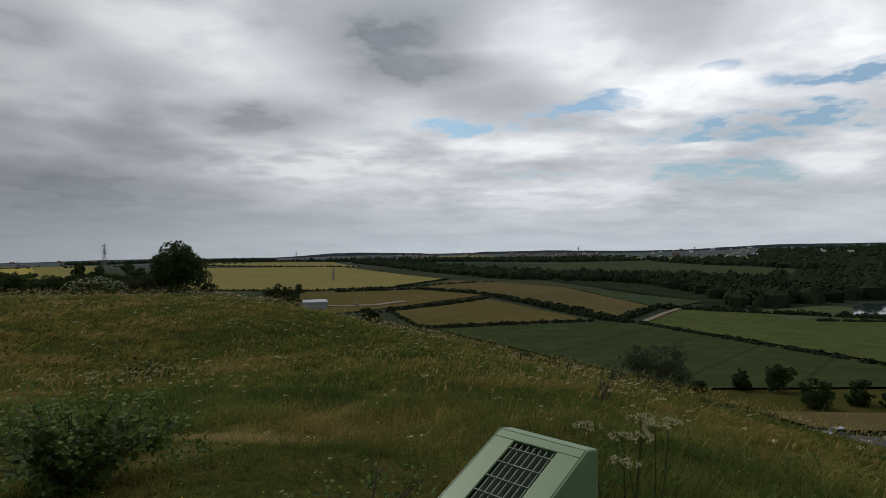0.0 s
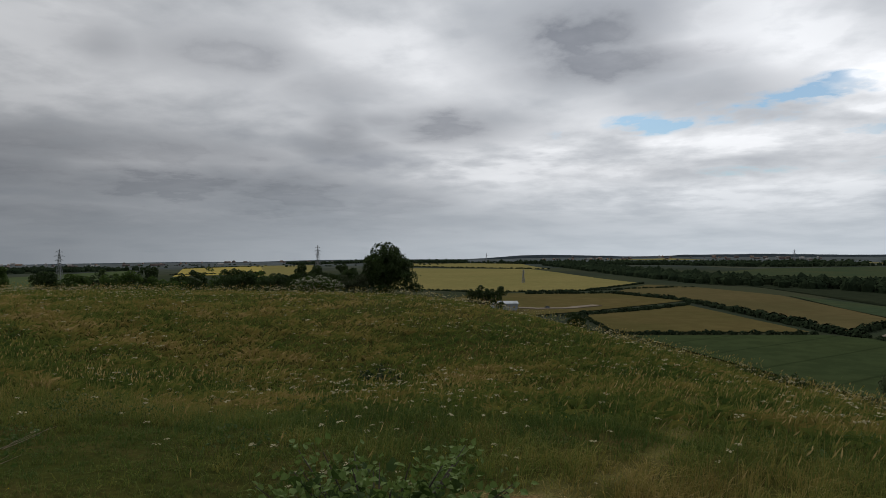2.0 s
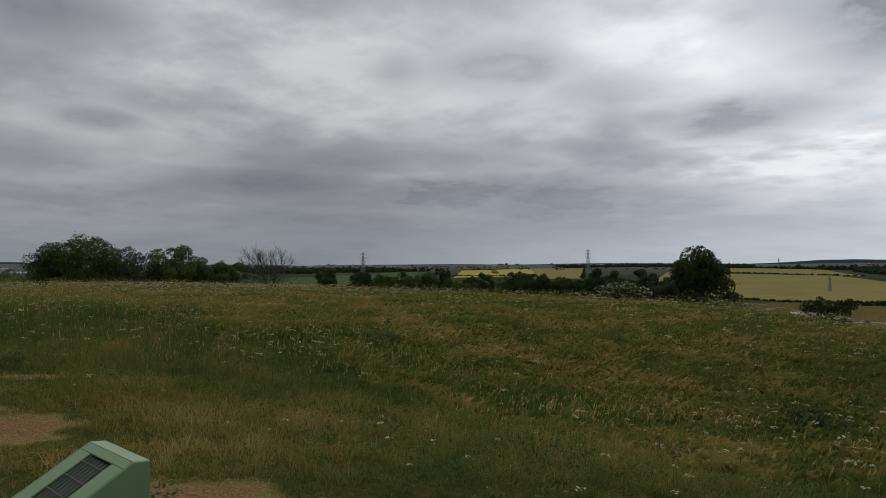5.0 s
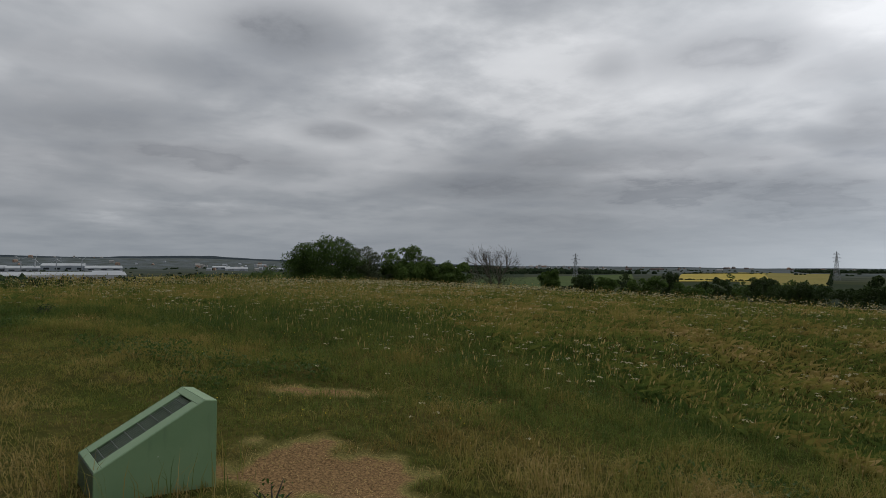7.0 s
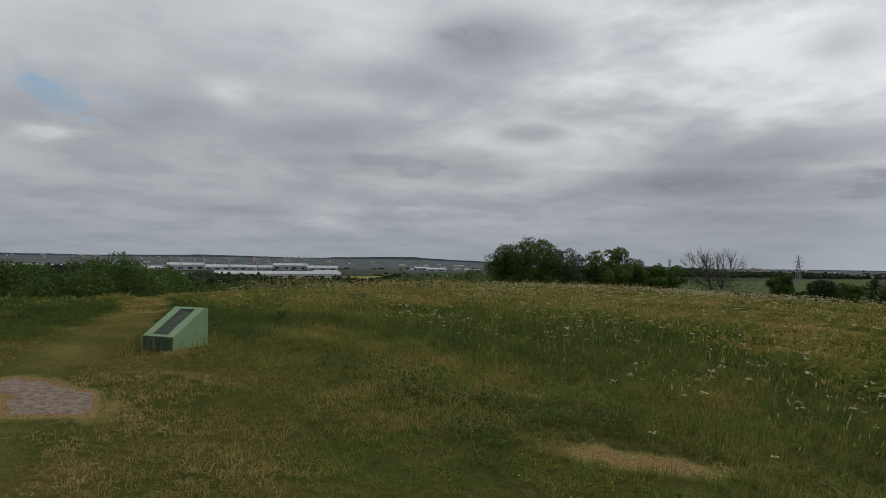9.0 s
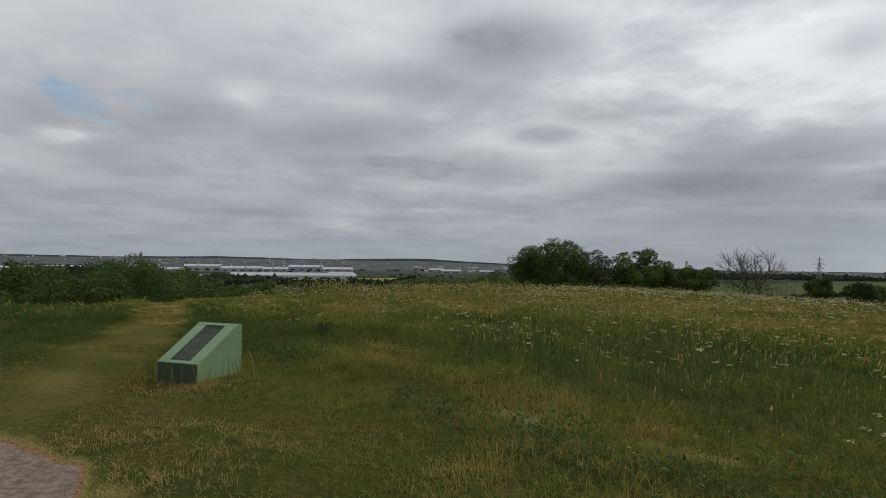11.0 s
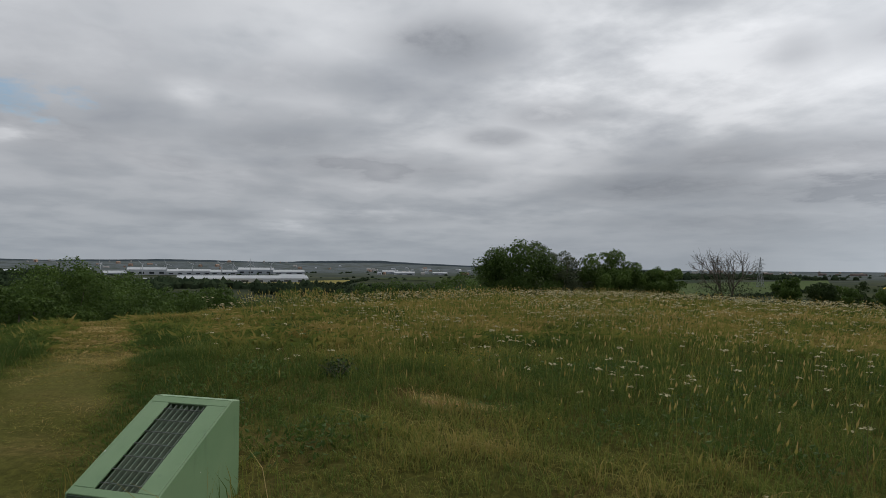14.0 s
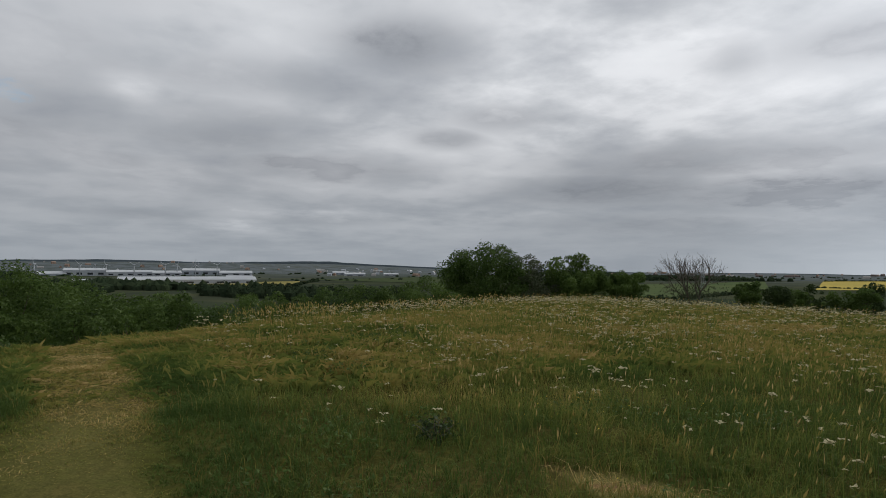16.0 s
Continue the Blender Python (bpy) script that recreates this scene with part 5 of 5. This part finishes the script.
def umbels(x, y, tall, head, rnd):
    """Stalks that each carry a flat head of small white florets; returns the stalks and the heads."""
    n = len(x)
    z = ground(x, y)
    lx, ly = rnd.normal(0, 0.12, n) * tall, rnd.normal(0, 0.12, n) * tall
    tip = np.stack([x + lx, y + ly, z + tall], -1)
    a = rnd.uniform(0, math.pi, n)
    w = np.stack([np.cos(a), np.sin(a), 0 * a], -1) * (head * 0.05)[:, None]
    root = np.stack([x, y, z - 0.02], -1)
    v1 = np.stack([root - w, root + w, tip + w * 0.6, tip - w * 0.6], 1).reshape(-1, 3)
    f1 = np.arange(4 * n).reshape(n, 4)
    per = 8
    r = np.sqrt(rnd.random((n, per))) * head[:, None]
    b = rnd.uniform(0, 2 * math.pi, (n, per))
    c = tip[:, None, :] + np.stack([np.cos(b) * r, np.sin(b) * r, -0.25 * r * r / head[:, None] + rnd.normal(0, 0.05, (n, per)) * head[:, None]], -1)
    s = (head * 0.34)[:, None] * rnd.uniform(0.7, 1.3, (n, per))
    q = rnd.uniform(0, math.pi, (n, per))
    tilt = rnd.normal(0, 0.35, (n, per, 2))
    ux = np.stack([np.cos(q), np.sin(q), tilt[..., 0]], -1) * s[..., None]
    uy = np.stack([-np.sin(q), np.cos(q), tilt[..., 1]], -1) * s[..., None]
    v2 = np.stack([c - ux, c - uy, c + ux, c + uy], 2).reshape(-1, 3)
    f2 = np.arange(4 * n * per).reshape(-1, 4)
    return (v1, f1, np.repeat(rnd.random(n), 4)), (v2, f2, np.repeat(rnd.random(n * per), 4))


def build_flowers():
    rnd = np.random.default_rng(23)
    sets = [((-44, 7, 4, 16), 1.1, 0.0), ((-60, 14, 8, 34), 1.0, 0.0), ((-85, 30, 4, 64), 0.42, 0.0), ((-46, 4, -24, 16), 1.7, 0.0), ((-88, 10, -44, 40), 0.6, 0.0), ((4, 6, 24, 30), 0.18, 0.0)]
    xs, ys = [], []
    for (x0, y0, x1, y1), dens, _ in sets:
        n = int((x1 - x0) * (y1 - y0) * dens * 3.5)
        x, y = rnd.uniform(x0, x1, n), rnd.uniform(y0, y1, n)
        clump = lattice(x, y, 2.6, 31) * 0.6 + lattice(x, y, 0.9, 32) * 0.4
        keep = (rnd.random(n) < np.clip((clump - 0.42) * 4.0, 0.06, 1)) & (off_line(x, y, WALK) > 3.4) & (off_line(x, y, MOWN) > 1.1) & (in_bare(x, y) < 0.1)
        xs.append(x[keep])
        ys.append(y[keep])
    # denser drifts
    for cx, cy, r, n in [(-22.0, 8.6, 0.5, 26), (-24.6, 8.4, 0.7, 22), (-26.5, 7.4, 0.8, 24), (-2.1, 8.3, 0.25, 8), (0.35, 8.2, 0.25, 5), (-4.6, 14.5, 1.4, 22), (-33, 14, 3.5, 90), (-30, 20, 4, 90), (-38, 22, 5, 110), (-45, 30, 6, 120)]:
        xs.append(rnd.normal(cx, r, n))
        ys.append(rnd.normal(cy, r, n))
    x, y = np.concatenate(xs), np.concatenate(ys)
    d = off_line(x, y, WALK)
    head = rnd.uniform(0.014, 0.045, len(x)) * (1 + d / 21) * np.clip(0.4 + d / 12, 0.5, 1.0)
    tall = rnd.uniform(0.26, 0.56, len(x)) * np.clip(0.6 + d / 14, 0.6, 1.0)
    stalks, heads = umbels(x, y, tall, head, rnd)
    tagged(linked("flower_stalks", mesh_from("flower_stalks", *stalks[:2], STEM, stalks[2])), "thin green stalks of wild carrot and yarrow", "flowers", kind="stuff")
    tagged(linked("wildflowers", mesh_from("wildflowers", *heads[:2], FLOWER, heads[2])), "flat white heads of wild carrot and yarrow in the meadow", "flowers", kind="stuff")


build_flowers()


def broad_leaf(bm, at, way, size, rnd):
    """A lobed, folded leaf of six triangles."""
    way = way.normalized()
    side = way.cross(Vector((0, 0, 1)) + Vector(rnd.normal(size=3)) * 0.4).normalized()
    up = side.cross(way)
    p = [(0, 0, 0), (0.25, 0.42, 0.10), (0.62, 0.34, 0.08), (1.0, 0.0, -0.12), (0.62, -0.34, 0.08), (0.25, -0.42, 0.10), (0.5, 0, -0.03)]
    vs = [bm.verts.new(at + way * a * size + side * b * size + up * c * size) for a, b, c in p]
    for i in range(6):
        bm.faces.new((vs[6], vs[i], vs[(i + 1) % 6]))


def shrub(x, y, height, width, stems, leaves, size, seed, label, leaf_mats=(LEAF_MID, LEAF_LIGHT)):
    rnd = np.random.default_rng(seed)
    z = gz(x, y)
    t = thing("shrub", x, y, z, 0, label, "shrub")
    inner, outer = bmesh.new(), bmesh.new()
    for k in range(stems):
        bm = bmesh.new()
        a = 2 * math.pi * k / stems + rnd.uniform(-0.3, 0.3)
        reach = width / 2 * rnd.uniform(0.3, 1.0)
        hgt = height * rnd.uniform(0.65, 1.0) * (1.08 - 0.45 * reach / (width / 2))
        pts = [Vector((math.cos(a) * reach * u ** 1.3, math.sin(a) * reach * u ** 1.3, hgt * u - 0.05)) for u in (0, 0.3, 0.6, 0.85, 1.0)]
        for i in range(4):
            rod(bm, pts[i], pts[i + 1], 0.011 * (1 - 0.2 * i), 0.011 * (0.8 - 0.2 * i), 5)
        part("stem", bm, BARK, t)
        for j in range(leaves):
            u = rnd.uniform(0.12, 1.0) ** 0.8
            i = min(3, int(u * 4))
            at = pts[i].lerp(pts[i + 1], rnd.random()) + Vector(rnd.normal(size=3)) * 0.05
            way = Vector(rnd.normal(size=3)) + Vector((math.cos(a), math.sin(a), 0.25)) * 0.7
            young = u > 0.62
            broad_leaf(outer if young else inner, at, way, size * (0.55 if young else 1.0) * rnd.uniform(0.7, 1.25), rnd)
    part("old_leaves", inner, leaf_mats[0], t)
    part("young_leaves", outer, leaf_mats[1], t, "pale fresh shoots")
    return t


shrub(-1.80, 7.75, 0.95, 1.65, 30, 60, 0.075, 3, "leafy sycamore shrub with pale fresh shoots in the grass")
shrub(0.45, 6.9, 0.55, 1.0, 12, 24, 0.06, 4, "low leafy shrub in the grass beside a floodlight", (LEAF_MID, LEAF_LIGHT))
shrub(-2.6, 6.9, 0.42, 0.9, 8, 22, 0.09, 6, "low dark leafy shrub in the grass")
shrub(-6.27, 19.8, 0.62, 1.5, 14, 26, 0.08, 7, "dark low thistle clump on the slope", (LEAF_DARK, LEAF_DARK))
shrub(-24.4, 5.95, 0.34, 0.5, 9, 18, 0.06, 8, "small dark dock clump in the green grass", (LEAF_DARK, LEAF_DARK))
shrub(4.2, 14.5, 0.9, 0.6, 7, 14, 0.07, 9, "thin sapling on the slope", (LEAF_GREY, LEAF_GREY))
shrub(-11.2, 7.0, 0.25, 0.4, 6, 6, 0.04, 10, "weeds grown up beside a floodlight housing", (LEAF_MID, LEAF_MID))


def hogweed(x, y, seed, heights):
    rnd = np.random.default_rng(seed)
    t = thing("hogweed", x, y, gz(x, y), 0, "tall hogweed with flat cream flower heads beside a floodlight", "plant")
    for k, h in enumerate(heights):
        a = k * 2.1 + 0.4
        foot = Vector((math.cos(a) * 0.08, math.sin(a) * 0.08, -0.05))
        tip = Vector((math.cos(a) * 0.20, math.sin(a) * 0.20, h))
        bm = bmesh.new()
        mid = foot.lerp(tip, 0.5) + Vector((0.02, 0.01, 0))
        rod(bm, foot, mid, 0.008, 0.006, 6)
        rod(bm, mid, tip, 0.006, 0.004, 6)
        stem = part("stem", bm, STEM, t)
        bm = bmesh.new()
        pts = []
        for _ in range(20):
            q, r = rnd.uniform(0, 6.28), math.sqrt(rnd.random()) * 0.10
            e = tip + Vector((math.cos(q) * r, math.sin(q) * r, 0.055 - 2 * r * r))
            rod(bm, tip, e, 0.0015, None, 3)
            pts += [list(e + Vector(rnd.normal(size=3)) * 0.008) for _ in range(9)]
        part("ray", bm, STEM, stem)
        v, f, tones = leaf_cloud(np.array(pts), 0.009, 0.6, 4.0, rnd)
        tagged(linked("flower_head", mesh_from("flower_head", v, f, FLOWER, tones), stem), kind="stuff")


hogweed(2.05, 6.95, 1, [0.74, 0.68, 0.55, 0.62])
hogweed(2.45, 7.5, 2, [0.66, 0.55, 0.7])

CAR_DARK = make_plain("car_paint_dark", (0.10, 0.115, 0.13), (0.12, 0.13, 0.145), 1, 0.25, 0.0, spec=0.6)
CAR_WHITE = make_plain("car_paint_white", (0.66, 0.67, 0.68), (0.7, 0.7, 0.7), 1, 0.25, 0.0, spec=0.6)
RUBBER = make_plain("rubber", (0.015, 0.015, 0.015), (0.025, 0.025, 0.025), 10, 0.9)
ALLOY = make_plain("alloy", (0.45, 0.45, 0.46), (0.5, 0.5, 0.5), 10, 0.35, metal=0.9)
LAMP_GLASS = make_plain("lamp_glass", (0.6, 0.6, 0.58), (0.7, 0.7, 0.68), 10, 0.1, spec=0.7)


def car(x, y, z, turn, paint, label):
    t = thing("car", x, y, z, turn, label, "car", "cars on the lane")
    low = [(-2.15, 0.35), (2.1, 0.35), (2.2, 0.6), (2.1, 0.86), (1.15, 1.0), (-2.0, 1.02), (-2.2, 0.8)]
    bm = prism(low, -0.88, 0.88)
    bmesh.ops.bevel(bm, geom=list(bm.edges), offset=0.06, segments=2, affect="EDGES")
    part("body", bm, paint, t, smooth=False)
    cab = [(-1.95, 1.0), (1.15, 0.98), (0.45, 1.52), (-1.45, 1.56)]
    bm = prism(cab, -0.74, 0.74)
    bmesh.ops.bevel(bm, geom=list(bm.edges), offset=0.07, segments=2, affect="EDGES")
    part("cabin", bm, GLASS_DARK, t)
    part("roof", prism([(-1.48, 1.53), (0.42, 1.49), (0.40, 1.56), (-1.44, 1.60)], -0.70, 0.70), paint, t)
    for wy in (-1.35, 1.35):
        for s in (-1, 1):
            w = part("tyre", rod(bmesh.new(), (s * 0.72, wy, 0.33), (s * 0.92, wy, 0.33), 0.33, None, 18), RUBBER, t)
            part("rim", rod(bmesh.new(), (s * 0.90, wy, 0.33), (s * 0.93, wy, 0.33), 0.21, None, 12), ALLOY, w)
    for s in (-1, 1):
        part("headlight", box_bm(0.34, 0.08, 0.14, (s * 0.62, 2.12, 0.74), 0.02), LAMP_GLASS, t)


def on_road(x, y, turn, paint, label):
    car(x, y, gz(x, y) + 0.55, turn, paint, label)


on_road(70.6, 107.4, 102, CAR_DARK, "dark blue-grey car on the lane below the hill")
on_road(80.6, 106.2, 98, CAR_WHITE, "white car on the lane below the hill")
on_road(-36.5, 391, 30, CAR_DARK, "dark car parked by the farm track")

# seed stalks leaning before the housings
def build_stalks():
    rnd = np.random.default_rng(41)
    x, y, h, tone = [], [], [], []
    for hx, hy, top, turn, label in HOUSINGS:
        n = 150
        a = rnd.uniform(0, 2 * math.pi, n)
        r = rnd.uniform(0.40, 0.75, n)
        px, py = hx + np.cos(a) * r + math.sin(radians(turn)) * 0.3, hy + np.sin(a) * r - math.cos(radians(turn)) * 0.3
        ok = ~in_housing(px, py)
        x.append(px[ok])
        y.append(py[ok])
    x, y = np.concatenate(x), np.concatenate(y)
    n = len(x)
    v, f, t = blades(x, y, rnd.uniform(0.2, 0.5, n), np.full(n, 0.006), np.clip(rnd.normal(0.4, 0.2, n), 0, 1), np.full(n, 0.6), rnd)
    tagged(linked("grass_stalks", mesh_from("grass_stalks", v, f, GRASS, t)), "tall grass stalks standing round the floodlight housings", "grass", kind="stuff")


build_stalks()


def build_weeds():
    """Low broad-leaved weeds in clumps between the grass."""
    rnd = np.random.default_rng(61)
    n = 900
    x, y = rnd.uniform(-34, 6, n), rnd.uniform(4, 24, n)
    d = off_line(x, y, WALK)
    ok = (lattice(x, y, 2.2, 71) > 0.52) & (d > 1.6) & (off_line(x, y, MOWN) > 1.2) & (in_bare(x, y) < 0.1) & ~in_housing(x, y) & (rnd.random(n) < 1.2 / (1 + d / 8))
    x, y = x[ok], y[ok]
    per = 70
    spread = rnd.uniform(0.10, 0.30, len(x))
    px = (x[:, None] + rnd.normal(size=(len(x), per)) * spread[:, None]).ravel()
    py = (y[:, None] + rnd.normal(size=(len(x), per)) * spread[:, None]).ravel()
    pz = ground(px, py) + rnd.uniform(0.02, 0.20, len(px))
    free = ~in_housing(px, py)
    v, f, t = leaf_cloud(np.stack([px, py, pz], -1)[free], 0.028, 0.45, 1.2, rnd)
    tagged(linked("weeds", mesh_from("weeds", v, f, LEAF_MID, t)), "low broad-leaved weeds growing in the grass", "weeds", kind="stuff")


build_weeds()


def brushwood(x, y, turn, seed, lengths):
    """Dry forked stems lying over the grass."""
    rnd = np.random.default_rng(seed)
    t = thing("brushwood", x, y, gz(x, y), turn, "dry pale brushwood lying across the short grass", "brushwood", "brushwood in the grass")
    for k, long in enumerate(lengths):
        bm = bmesh.new()
        a = 0.5 * k - 0.3
        p = Vector((-long * 0.4, 0.04 * k, -0.02))
        for i in range(4):
            q = p + Vector((math.cos(a), math.sin(a), 0.34)) * long * 0.25 + Vector(rnd.normal(size=3)) * 0.012
            rod(bm, p, q, 0.0055 * (1 - 0.2 * i), 0.0055 * (0.8 - 0.2 * i), 5)
            p = q
        part("stem", bm, DRY_STEM, t)


DRY_STEM = make_plain("dry_stem", (0.20, 0.155, 0.10), (0.30, 0.24, 0.16), 12, 0.9, 0.3, 0.004)
brushwood(-6.35, 9.72, 40, 1, (0.7, 0.5, 0.35))
brushwood(-5.32, 8.46, 60, 2, (0.55, 0.4))


def build_yellow_flowers():
    """Small yellow buttercup and bird's-foot heads low in the grass."""
    rnd = np.random.default_rng(83)
    n = 2600
    x, y = rnd.uniform(-30, 4, n), rnd.uniform(6.5, 18, n)
    d = off_line(x, y, WALK)
    ok = (lattice(x, y, 1.5, 84) > 0.62) & (d > 2.2) & (in_bare(x, y) < 0.1) & ~in_housing(x, y)
    x, y, d = x[ok], y[ok], d[ok]
    pts = np.stack([x, y, ground(x, y) + rnd.uniform(0.10, 0.24, len(x))], -1)
    v, f, t = leaf_cloud(pts, 0.010, 0.5, 4.0, rnd)
    tagged(linked("yellow_flowers", mesh_from("yellow_flowers", v, f, YELLOW, t)), "small yellow meadow flowers low in the grass", "flowers", kind="stuff")


YELLOW = make_leaf("yellow_petals", (0.50, 0.36, 0.03), (0.66, 0.52, 0.06), 2.0, 0.7)
build_yellow_flowers()
